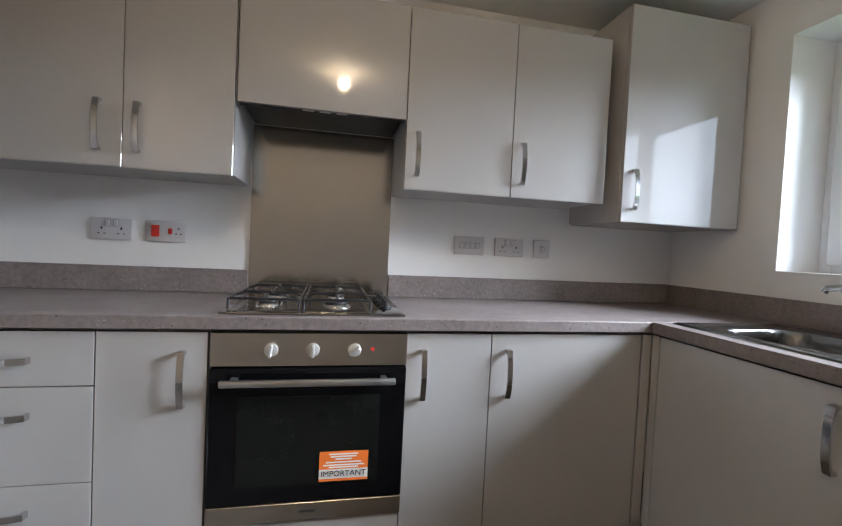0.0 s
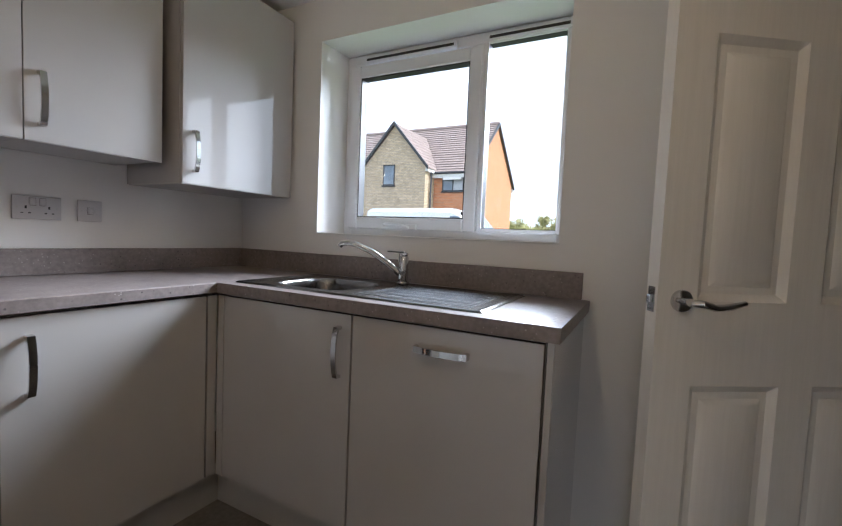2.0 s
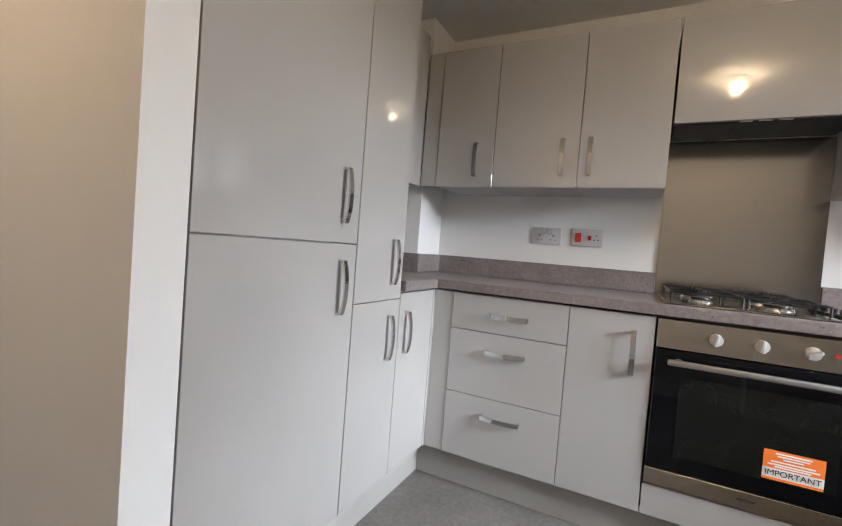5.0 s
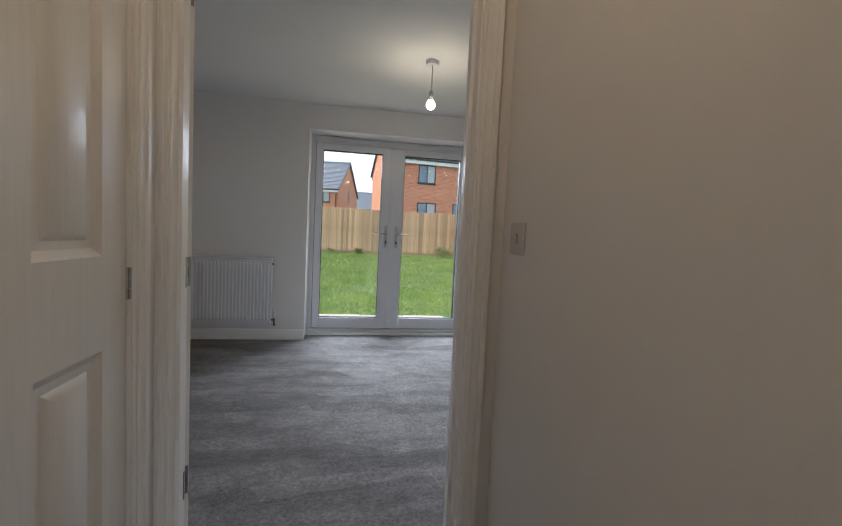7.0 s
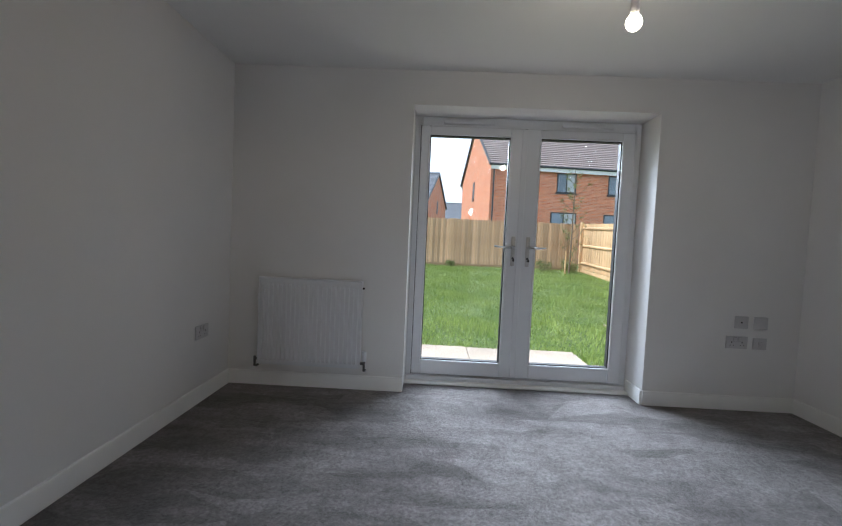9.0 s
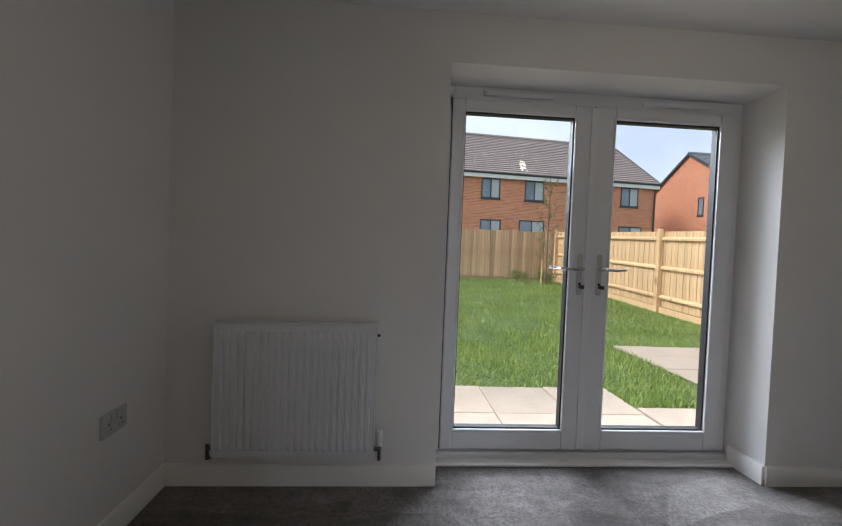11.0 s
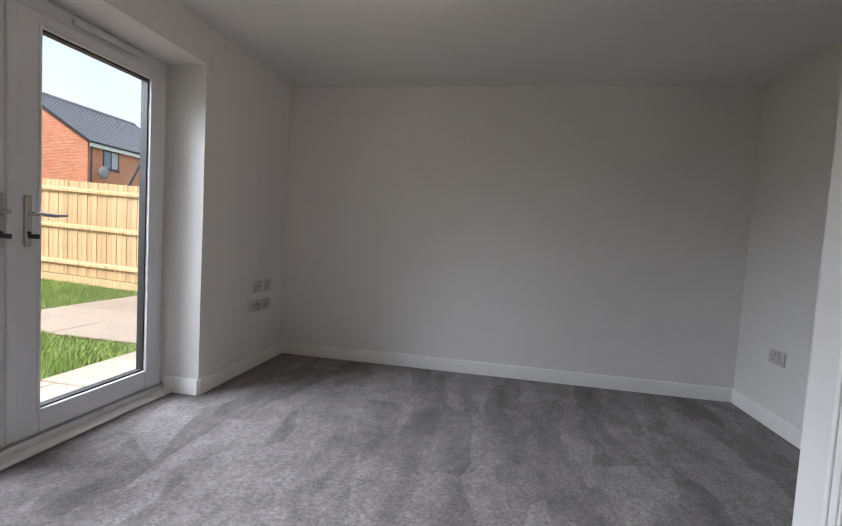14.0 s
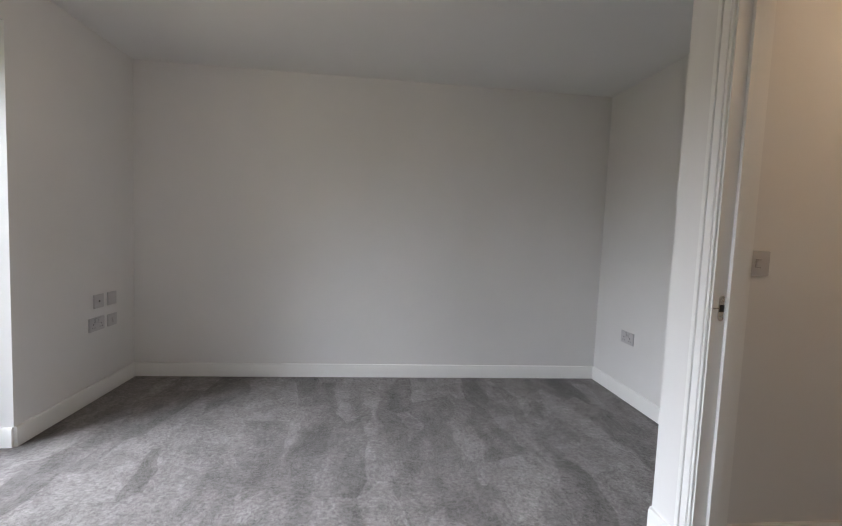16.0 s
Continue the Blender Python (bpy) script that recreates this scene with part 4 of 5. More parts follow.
for x, rot in ((0.176, 8), (0.299, 0), (0.426, 62)):
    bm = cyl(bmesh.new(), (0, -0.006, 0), 0.021, 0.012, "y", r2=0.020, seg=28, bevel=0.002)
    box(bm, -0.0055, 0.0055, -0.030, -0.010, -0.020, 0.020, 0.003)
    bmesh.ops.transform(bm, matrix=pose(x, -0.590, 0.809, 0, rot, 0), verts=bm.verts)
    part("knob", bm, CREAM_PLASTIC, ov, "silver rotary knob")
part("indicator_lamp", cyl(bmesh.new(), (0.483, -0.5915, 0.811), 0.006, 0.004, "y", seg=14), RED, ov)
SMOKED = plain("smoked_glass", (0.008, 0.009, 0.008), 0.03)
SMOKED.node_tree.nodes["Principled BSDF"].inputs["Specular IOR Level"].default_value = 0.3
dr = part("door", B(0.004, OW, -0.592, -0.557, 0.330, 0.753, 0.003), OVEN_GLASS, ov, "black glass oven door")
part("door_window", B(0.085, OW - 0.081, -0.5935, -0.592, 0.385, 0.665, 0.0005), SMOKED, dr, "smoked glass viewing window")
bm = bmesh.new()
box(bm, 0.040, OW - 0.040, -0.640, -0.624, 0.708, 0.728, 0.004, 2)
for x in (0.075, OW - 0.075):
    box(bm, x - 0.010, x + 0.010, -0.626, -0.590, 0.710, 0.726, 0.002)
part("handle", bm, SATIN, dr, "straight steel bar handle")
part("bottom_panel", B(0.004, OW, -0.590, -0.557, 0.268, 0.327, 0.002), STEEL_H, ov, "brushed steel lower strip")
part("badge", B(0.275, 0.325, -0.5908, -0.5895, 0.296, 0.302), DARK, ov)
solid("oven_filler", B(-2.098, -1.510, -0.583, -0.565, BZ0, 0.262, 0.001), CAB, "glossy light grey filler panel under the oven", "filler panel")
# orange sticker on the oven door
stk = thing("sticker", pose(-1.768, -0.5942, 0.392), "orange and white warning sticker on the oven door", "sticker")
part("orange_field", B(0, 0.152, -0.0006, 0.0, 0.038, 0.095), ORANGE, stk)
part("white_field", B(0, 0.152, -0.0006, 0.0, 0.008, 0.038), PAPER, stk)
part("orange_edge", B(0, 0.152, -0.0006, 0.0, 0.0, 0.008), ORANGE, stk)
bm = bmesh.new()
for z, a, b in ((0.086, 0.03, 0.12), (0.078, 0.035, 0.115), (0.070, 0.05, 0.10), (0.060, 0.02, 0.13), (0.051, 0.012, 0.14), (0.044, 0.03, 0.12)):
    box(bm, a, b, -0.0010, -0.0006, z - 0.0022, z + 0.0022)
part("printed_lines", bm, PAPER, stk)


def lettering(text, size, m, material, parent, depth=0.0004):
    cu = bpy.data.curves.new("lettering", "FONT")
    cu.body, cu.size, cu.extrude, cu.align_x, cu.align_y = text, size, depth, "CENTER", "CENTER"
    tmp = bpy.data.objects.new("lettering", cu)
    me = bpy.data.meshes.new_from_object(tmp)
    bpy.data.objects.remove(tmp)
    me.materials.clear()
    me.materials.append(material)
    ob = new("lettering", me)
    ob.parent = parent
    ob.matrix_basis = m
    return ob


lettering("IMPORTANT", 0.025, pose(0.076, -0.0012, 0.023, 90, 0, 0), INK, stk)

# gas hob
hob = thing("gas_hob", pose(-2.085, -0.565, WT1), "stainless steel gas hob, four burners, black pan supports", "hob")
HW, HD = 0.575, 0.505
part("hob_plate", B(0, HW, 0, HD, 0.0005, 0.008, 0.004, 2), STEEL_HOB, hob, "brushed steel hob plate")
part("burner_well", B(0.018, 0.465, 0.022, HD - 0.022, 0.006, 0.0095, 0.003), STEEL_HOB, hob)
for x, y, r in ((0.125, 0.140, 0.036), (0.125, 0.370, 0.046), (0.350, 0.140, 0.046), (0.350, 0.370, 0.036)):
    bm = cyl(bmesh.new(), (x, y, 0.015), r * 1.15, 0.012, "z", r2=r * 0.95, seg=28, bevel=0.002)
    b = part("burner", bm, ALU, hob, "aluminium burner ring")
    part("burner_cap", cyl(bmesh.new(), (x, y, 0.025), r * 0.86, 0.008, seg=28, bevel=0.002), BLACK_IRON, b, "black burner cap")
for x0 in (0.022, 0.248):
    bm = bmesh.new()
    x1, y0, y1, z = x0 + 0.212, 0.030, HD - 0.030, 0.050
    tube(bm, [(x0, y0, 0.012), (x0, y0, z - 0.008), (x0 + 0.01, y0, z - 0.004), (x1 - 0.01, y0, z - 0.004), (x1, y0, z - 0.008), (x1, y0, 0.012)], 0.0043, 6)
    tube(bm, [(x0, y1, 0.012), (x0, y1, z - 0.008), (x0 + 0.01, y1, z - 0.004), (x1 - 0.01, y1, z - 0.004), (x1, y1, z - 0.008), (x1, y1, 0.012)], 0.0043, 6)
    tube(bm, [(x0, y0, z - 0.006), (x0, y1, z - 0.006)], 0.0043, 6)
    tube(bm, [(x1, y0, z - 0.006), (x1, y1, z - 0.006)], 0.0043, 6)
    xc = (x0 + x1) / 2
    for yc in (0.140, 0.370):
        for dx, dy in ((1, 0), (-1, 0), (0, 1), (0, -1)):
            ax, ay = xc + dx * 0.106, yc + dy * 0.11
            tube(bm, [(ax, ay, z - 0.006), (xc + dx * 0.075, yc + dy * 0.075, z + 0.004), (xc + dx * 0.026, yc + dy * 0.026, z + 0.002)], 0.0039, 6)
    tube(bm, [(x0, HD / 2, z - 0.006), (x1, HD / 2, z - 0.006)], 0.0043, 6)
    part("pan_support", bm, BLACK_IRON, hob, "black enamelled wire pan support")
for k in range(4):
    y = 0.13 + k * 0.082
    bm = cyl(bmesh.new(), (0.522, y, 0.012), 0.022, 0.010, seg=24, bevel=0.002)
    box(bm, 0.517, 0.527, y - 0.020, y + 0.020, 0.014, 0.036, 0.003)
    part("knob", bm, BLACK_IRON, hob, "black gas knob")

# sink: one pressed sheet with bowl and ridged drainer
def _sink():
    x0, x1, y0, y1 = -0.545, -0.075, -1.640, -0.628
    nx, ny = 72, 200
    verts, faces = [], []
    for j in range(ny + 1):
        for i in range(nx + 1):
            x, y = x0 + (x1 - x0) * i / nx, y0 + (y1 - y0) * j / ny
            edge = min(x - x0, x1 - x, y - y0, y1 - y)
            z = 0.0015 + 0.006 * min(1.0, edge / 0.010) - 0.005 * max(0.0, min(1.0, (edge - 0.018) / 0.012))
            # bowl: rounded rectangle
            bx, by = abs(x + 0.3125) / 0.162, abs(y + 0.910) / 0.180
            r = (bx ** 4 + by ** 4) ** 0.25
            k = max(0.0, min(1.0, (1.0 - r) / 0.16))
            z -= 0.150 * (k * k * (3 - 2 * k))
            # drainer ridges run along the sink
            if -1.585 < y < -1.130 and -0.500 < x < -0.125:
                fade = min(1.0, (y + 1.585) / 0.015, (-1.130 - y) / 0.06, (x + 0.500) / 0.01, (-0.125 - x) / 0.01)
                z += fade * (0.0040 * math.sin((x + 0.5) * 2 * math.pi / 0.030) - 0.003)
            verts.append((x, y, z))
    for j in range(ny):
        for i in range(nx):
            a = j * (nx + 1) + i
            faces.append((a, a + 1, a + nx + 2, a + nx + 1))
    me = bpy.data.meshes.new("sink_sheet")
    me.from_pydata(verts, [], faces)
    me.materials.append(STEEL_SINK)
    me.polygons.foreach_set("use_smooth", [True] * len(me.polygons))
    ob = thing("sink", pose(0, 0, WT1), "stainless steel inset sink with ridged drainer", "sink")
    sheet = new("sink_sheet", me)
    sheet.parent = ob
    bm = cyl(bmesh.new(), (-0.3125, -0.910, -0.142), 0.040, 0.006, seg=28, bevel=0.002)
    w = part("waste", bm, CHROME, ob, "chrome basket waste")
    part("waste_hole", cyl(bmesh.new(), (-0.3125, -0.910, -0.1385), 0.022, 0.002, seg=20), DARK, w)
    return ob


_sink()
tap = thing("mixer_tap", pose(-0.112, -1.128, WT1 + 0.004), "chrome monobloc mixer tap with slanting spout", "tap")
part("base", cyl(bmesh.new(), (0, 0, 0.006), 0.028, 0.010, seg=28, bevel=0.002), CHROME, tap)
part("tap_body", cyl(bmesh.new(), (0, 0, 0.062), 0.0215, 0.112, seg=28, bevel=0.002), CHROME, tap)
bm = tube(bmesh.new(), [(-0.004, 0.010, 0.040), (-0.03, 0.060, 0.085), (-0.058, 0.120, 0.130), (-0.085, 0.180, 0.158), (-0.100, 0.215, 0.165), (-0.110, 0.240, 0.160), (-0.113, 0.248, 0.148)], [0.014, 0.0135, 0.0125, 0.0115, 0.011, 0.011, 0.0115], 14)
part("spout", bm, CHROME, tap, "slanting tubular spout")
bm = cyl(bmesh.new(), (0, 0, 0.126), 0.0205, 0.012, seg=28, bevel=0.003)
box(bm, -0.012, 0.006, -0.010, 0.075, 0.132, 0.138, 0.002)
part("lever", bm, CHROME, tap, "flat chrome lever")


# ---- plates on the walls: local x to the right, front towards -y, centred ----
def wall_plate(name, m, w, h, label, sockets=0, switches=0, red=False, dot=False, category="socket"):
    p = thing(name, m, label, category)
    part("plate", B(-w / 2, w / 2, -0.009, 0.0, -h / 2, h / 2, 0.003, 2), PLATE, p)
    for s in (-1, 1):
        part("screw", cyl(bmesh.new(), (s * (w / 2 - 0.013), -0.0093, 0), 0.003, 0.002, "y", seg=10), SATIN, p)
    for k in range(sockets):
        xc = (k - (sockets - 1) / 2) * 0.070
        part("pin_hole", B(xc - 0.003, xc + 0.003, -0.0098, -0.0088, -0.004, 0.006), DARK, p)
        for s in (-1, 1):
            part("pin_hole", B(xc + s * 0.011 - 0.0035, xc + s * 0.011 + 0.0035, -0.0098, -0.0088, -0.022, -0.018), DARK, p)
    for k in range(switches):
        xc = (k - (switches - 1) / 2) * (0.026 if sockets == 0 else 0.030)
        zc = 0.0 if sockets == 0 else 0.022
        bm = B(xc - 0.009, xc + 0.009, -0.0135, -0.0085, zc - 0.013, zc + 0.013, 0.0025, 2)
        part("rocker", bm, RED if red else PLATE, p, "red rocker switch" if red else "rocker switch")
        # flat grey ring drawn for the soft shading around the rocker
        bm = frame_ring(bmesh.new(), 0, 0.0004, -0.0105, 0.0105, -0.0145, 0.0145, 0.0012, 0)
        bmesh.ops.transform(bm, matrix=pose(xc, -0.0094, zc, 0, 0, 90), verts=bm.verts)
        part("rocker_gap_shade", bm, GAP, p)
    if dot:
        part("outlet", cyl(bmesh.new(), (0, -0.010, 0), 0.006, 0.003, "y", seg=14), DARK, p)
    return p


NP = lambda x, z: pose(x, -0.0005, z)
wall_plate("double_socket", NP(-2.620, 1.157), 0.146, 0.086, "grey-white double wall socket over the worktop", 2, 2)
ck = wall_plate("cooker_switch", NP(-2.420, 1.157), 0.146, 0.086, "cooker control switch with red rockers and socket", 0, 0)
part("rocker", B(-0.056, -0.026, -0.014, -0.008, -0.024, 0.024, 0.003, 2), RED, ck, "large red rocker switch")
part("rocker", B(0.006, 0.022, -0.0135, -0.008, -0.012, 0.012, 0.0025, 2), RED, ck, "small red rocker switch")
for x, z in ((0.045, 0.012), (0.036, -0.010), (0.054, -0.010)):
    part("pin_hole", B(x - 0.003, x + 0.003, -0.0098, -0.0088, z - 0.003, z + 0.003), DARK, ck)
wall_plate("grid_switch", NP(-1.120, 1.162), 0.146, 0.086, "grid plate with four appliance switches", 0, 4, False, False, "switch")
wall_plate("double_socket", NP(-0.918, 1.162), 0.146, 0.086, "grey-white double wall socket over the worktop", 2, 2)
fs = wall_plate("fused_spur", NP(-0.748, 1.162), 0.086, 0.086, "grey-white fused spur switch over the worktop", 0, 1, False, False, "switch")
part("fuse_holder", B(0.016, 0.030, -0.011, -0.0085, -0.012, 0.012, 0.001), PLATE, fs)

# ---- plates, radiator and lamps of the living room and hall ----
def west_plate(y, z):
    return pose(PATIO + 0.0005, y, z, 0, 0, 90)


wall_plate("media_plate", west_plate(-0.403, 0.621), 0.092, 0.086, "grey-white single outlet plate with dark port", 0, 0, False, True, "outlet")
wall_plate("blank_plate", west_plate(-0.270, 0.621), 0.092, 0.086, "grey-white blank wall plate", 0, 0, False, False, "outlet")
wall_plate("double_socket", west_plate(-0.425, 0.480), 0.146, 0.086, "grey-white double wall socket low on the wall", 2, 2)
wall_plate("aerial_plate", west_plate(-0.268, 0.477), 0.092, 0.080, "grey-white aerial outlet plate", 0, 1, False, False, "outlet")
wall_plate("double_socket", pose(-3.6605, -0.440, 0.450, 0, 0, -90), 0.146, 0.086, "grey-white double wall socket low on the wall", 2, 2)
wall_plate("double_socket", pose(-6.83, LS + 0.0005, 0.450, 0, 0, 180), 0.146, 0.086, "grey-white double wall socket low on the wall", 2, 2)
wall_plate("light_switch", pose(-4.118, HALLN - 0.0005, 1.074), 0.090, 0.088, "white single light switch on the hall wall", 0, 1, False, False, "switch")

DARKMETAL = plain("dull_metal", (0.16, 0.155, 0.15), 0.35, 1.0)
rad = thing("radiator", pose(PATIO, -3.752, 0.176, 0, 0, 90), "white panel radiator with vertical ribs under no window", "radiator")
rad["label"] = "white ribbed panel radiator fixed to the wall"
RW, RH = 0.715, 0.604
bm = bmesh.new()
n = 22
pitch = (RW - 0.03) / n
xs = [0.0, 0.015]
ys = [-0.085, -0.085]
for k in range(n):
    x = 0.015 + k * pitch
    for f, y in ((0.15, -0.085), (0.30, -0.096), (0.70, -0.096), (0.85, -0.085)):
        xs.append(x + f * pitch)
        ys.append(y)
xs += [RW - 0.015, RW]
ys += [-0.085, -0.085]
rows = [(0.0, 0), (0.028, 0), (0.042, 1), (RH - 0.050, 1), (RH - 0.036, 0), (RH, 0)]
grid = [[bm.verts.new((x, -0.085 + (y + 0.085) * k, z)) for x, y in zip(xs, ys)] for z, k in rows]
for a, b in zip(grid, grid[1:]):
    for i in range(len(xs) - 1):
        bm.faces.new((a[i], a[i + 1], b[i + 1], b[i]))
box(bm, 0.0, RW, -0.0845, -0.070, 0.0, RH)
part("front_panel", bm, UPVC, rad, "ribbed white steel panel")
bm = B(-0.004, RW + 0.004, -0.092, -0.030, RH - 0.004, RH + 0.006, 0.003)
part("top_grille", bm, UPVC, rad)
for x in (-0.003, RW - 0.001):
    part("side_panel", B(x, x + 0.004, -0.090, -0.030, 0.0, RH, 0.001), UPVC, rad)
part("back_panel", B(0.0, RW, -0.050, -0.034, 0.01, RH - 0.01), UPVC, rad)
for x in (0.12, RW - 0.12):
    part("wall_bracket", B(x - 0.015, x + 0.015, -0.036, -0.001, 0.08, RH - 0.08), UPVC, rad)
for x, s in ((-0.004, -1), (RW + 0.004, 1)):
    bm = tube(bmesh.new(), [(x - s * 0.01, -0.060, 0.030), (x + s * 0.030, -0.060, 0.030)], 0.010, 10)
    tube(bm, [(x + s * 0.026, -0.060, 0.046), (x + s * 0.026, -0.060, -0.020), (x + s * 0.026, -0.030, -0.030), (x + s * 0.026, -0.004, -0.030)], 0.0085, 10)
    part("valve", bm, DARKMETAL, rad, "metal valve and tail")
bm = cyl(bmesh.new(), (RW + 0.030, -0.060, 0.082), 0.016, 0.070, seg=18, bevel=0.004)
part("thermostat_head", bm, UPVC, rad, "white thermostat head")
part("air_vent", cyl(bmesh.new(), (RW + 0.008, -0.060, RH - 0.045), 0.007, 0.016, "x", seg=12), DARK, rad)


def batten(x, y, label):
    """A lamp holder screwed straight to the ceiling with a bare bulb."""
    p = thing("batten_lamp", pose(x, y, CEILING), label, "ceiling lamp")
    part("ceiling_rose", cyl(bmesh.new(), (0, 0, -0.010), 0.046, 0.019, "z", r2=0.050, seg=32, bevel=0.005), UPVC, p, "white ceiling rose")
    part("lamp_holder", cyl(bmesh.new(), (0, 0, -0.030), 0.020, 0.026, seg=20, bevel=0.003), PLATE, p, "white lamp holder")
    ob = part("bulb", ball(bmesh.new(), (0, 0, -0.072), 0.031, 1, 1, 1.05, 24), BULB, p, "lit opal bulb")
    ob.visible_shadow = False
    return p


def pendant(x, y, drop, label):
    p = thing("pendant_lamp", pose(x, y, CEILING), label, "ceiling lamp")
    part("ceiling_rose", cyl(bmesh.new(), (0, 0, -0.014), 0.044, 0.027, "z", r2=0.047, seg=32, bevel=0.005), UPVC, p, "white ceiling rose")
    part("cord", tube(bmesh.new(), [(0, 0, -0.02), (0.002, 0, -drop * 0.5), (0, 0, -drop)], 0.0035, 8), PLATE, p, "grey-white flex")
    bm = cyl(bmesh.new(), (0, 0, -drop - 0.028), 0.018, 0.062, "z", r2=0.014, seg=20, bevel=0.003)
    part("lamp_holder", bm, PLATE, p, "white lamp holder")
    bm = ball(bmesh.new(), (0, 0, -drop - 0.088), 0.030, 1, 1, 1.05, 24)
    cyl(bm, (0, 0, -drop - 0.062), 0.016, 0.020, seg=16)
    ob = part("bulb", bm, BULB, p, "lit opal bulb")
    ob.visible_shadow = False
    return p


pendant(-5.93, -1.82, 0.205, "white pendant lamp with a bare lit bulb")
batten(-1.72, -1.61, "white ceiling lamp holder with a bare lit bulb")
pendant(-3.45, -2.40, 0.140, "white hall pendant lamp with a bare lit bulb")

# ---- outside: ground, paving, lawn ----
structure("ground", B(-900, 900, -900, 900, -0.40, -0.30), EARTH, "open ground to the horizon", "ground")
structure("road", B(3.0, 16.0, -80, 80, -0.31, -0.16), ASPHALT, "asphalt estate road in front of the house", "road")
structure("wall_outer_footing", B(PATIO - 0.30, 0.30, LS - 0.11, 0.25, -0.4, -0.201), plain("concrete_footing", (0.35, 0.34, 0.32), 0.9), "concrete footing of the house", "wall")


def lawn_height(x):
    t = max(0.0, min(1.0, (-11.3 - x) / 9.2))
    return -0.14 + 0.36 * t


def is_paved(x, y):
    return (x > -9.08) if y < -0.92 else ((x > -8.60) if y < 0.19 else (x > -11.02))


bm = bmesh.new()
cols = [-7.6, -9.0, -10, -11, -12, -13, -14, -15, -16, -17, -18, -19, -20, -20.5, -24, -60]
prev = None
for x in cols:
    ring = [bm.verts.new((x, -30, lawn_height(x))), bm.verts.new((x, 30, lawn_height(x)))]
    if prev:
        bm.faces.new((prev[0], prev[1], ring[1], ring[0]))
    prev = ring
structure("lawn", bm, EARTH, "grassed garden soil rising gently to the back fence", "lawn")

_rg = np.random.default_rng(4)
_n = 150000
_gx = -8.38 - 12.1 * _rg.random(_n) ** 1.35
_gy = -8.0 + 10.9 * _rg.random(_n)
_keep = np.array([not is_paved(a, b) for a, b in zip(_gx, _gy)])
_gx, _gy = _gx[_keep], _gy[_keep]
_n = len(_gx)
_gz = np.array([lawn_height(a) for a in _gx])
_clump = 0.75 + 0.5 * np.sin(_gx * 2.3 + np.sin(_gy * 1.9)) * np.sin(_gy * 2.9 + 1.0)
_h = (0.045 + 0.05 * _rg.random(_n)) * np.clip(_clump, 0.55, 1.3)
_a = _rg.random(_n) * 2 * math.pi
_w = 0.0045 + 0.004 * _rg.random(_n)
_lx, _ly = (_rg.random(_n) - 0.35) * 0.07, (_rg.random(_n) - 0.5) * 0.07
_v = np.zeros((_n, 3, 3))
_v[:, 0] = np.stack([_gx - np.cos(_a) * _w, _gy - np.sin(_a) * _w, _gz - 0.005], 1)
_v[:, 1] = np.stack([_gx + np.cos(_a) * _w, _gy + np.sin(_a) * _w, _gz - 0.005], 1)
_v[:, 2] = np.stack([_gx + _lx, _gy + _ly, _gz + _h], 1)
_me = bpy.data.meshes.new("grass")
_me.from_pydata(_v.reshape(-1, 3).tolist(), [], np.arange(_n * 3).reshape(-1, 3).tolist())
_me.materials.append(GRASS)
tagged(new("grass", _me), "uneven green lawn grass in the back garden", "grass", "", "stuff")

pav = thing("pavement_patio", pose(-8.3, -1.0, -0.11), "buff concrete paving slabs along the house and to the gate", "paving", "", "structure")
_slab_mesh = {}


def slab(x, y, w, d):
    key = (round(w, 3), round(d, 3))
    if key not in _slab_mesh:
        _slab_mesh[key] = mesh_of("slab", B(-w / 2 + 0.004, w / 2 - 0.004, -d / 2 + 0.004, d / 2 - 0.004, -0.04, 0.0, 0.004), SLAB)
    ob = new("slab", _slab_mesh[key])
    ob.parent = pav
    ob.location = (x + 8.3, y + 1.0, 0.003 * math.sin(x * 7 + y * 5))


for xc, wd in ((-8.760, 0.66), (-8.100, 0.66), (-7.615, 0.31)):
    for j in range(11):
        slab(xc, -1.215 - 0.61 * j, wd, 0.61)
for j in range(2):
    slab(-8.09, -0.605 + j * 0.56, 1.0, 0.56)
for i in range(-1, 5):
    for j in range(5):
        slab(-8.35 - 0.595 * i, 0.50 + j * 0.595, 0.595, 0.595)
structure("patio_bed", B(-11.01, -7.5, 0.20, 3.2, -0.25, -0.128), SOIL, "sand bed under the paving", "paving")
structure("patio_bed_house", B(-8.59, -7.5, -8, 0.20, -0.25, -0.128), SOIL, "sand bed under the paving", "paving")

structure("patio_bed_edge", B(-9.08, -8.59, -8, -0.93, -0.25, -0.128), SOIL, "sand bed under the paving", "paving")

# ---- fences ----


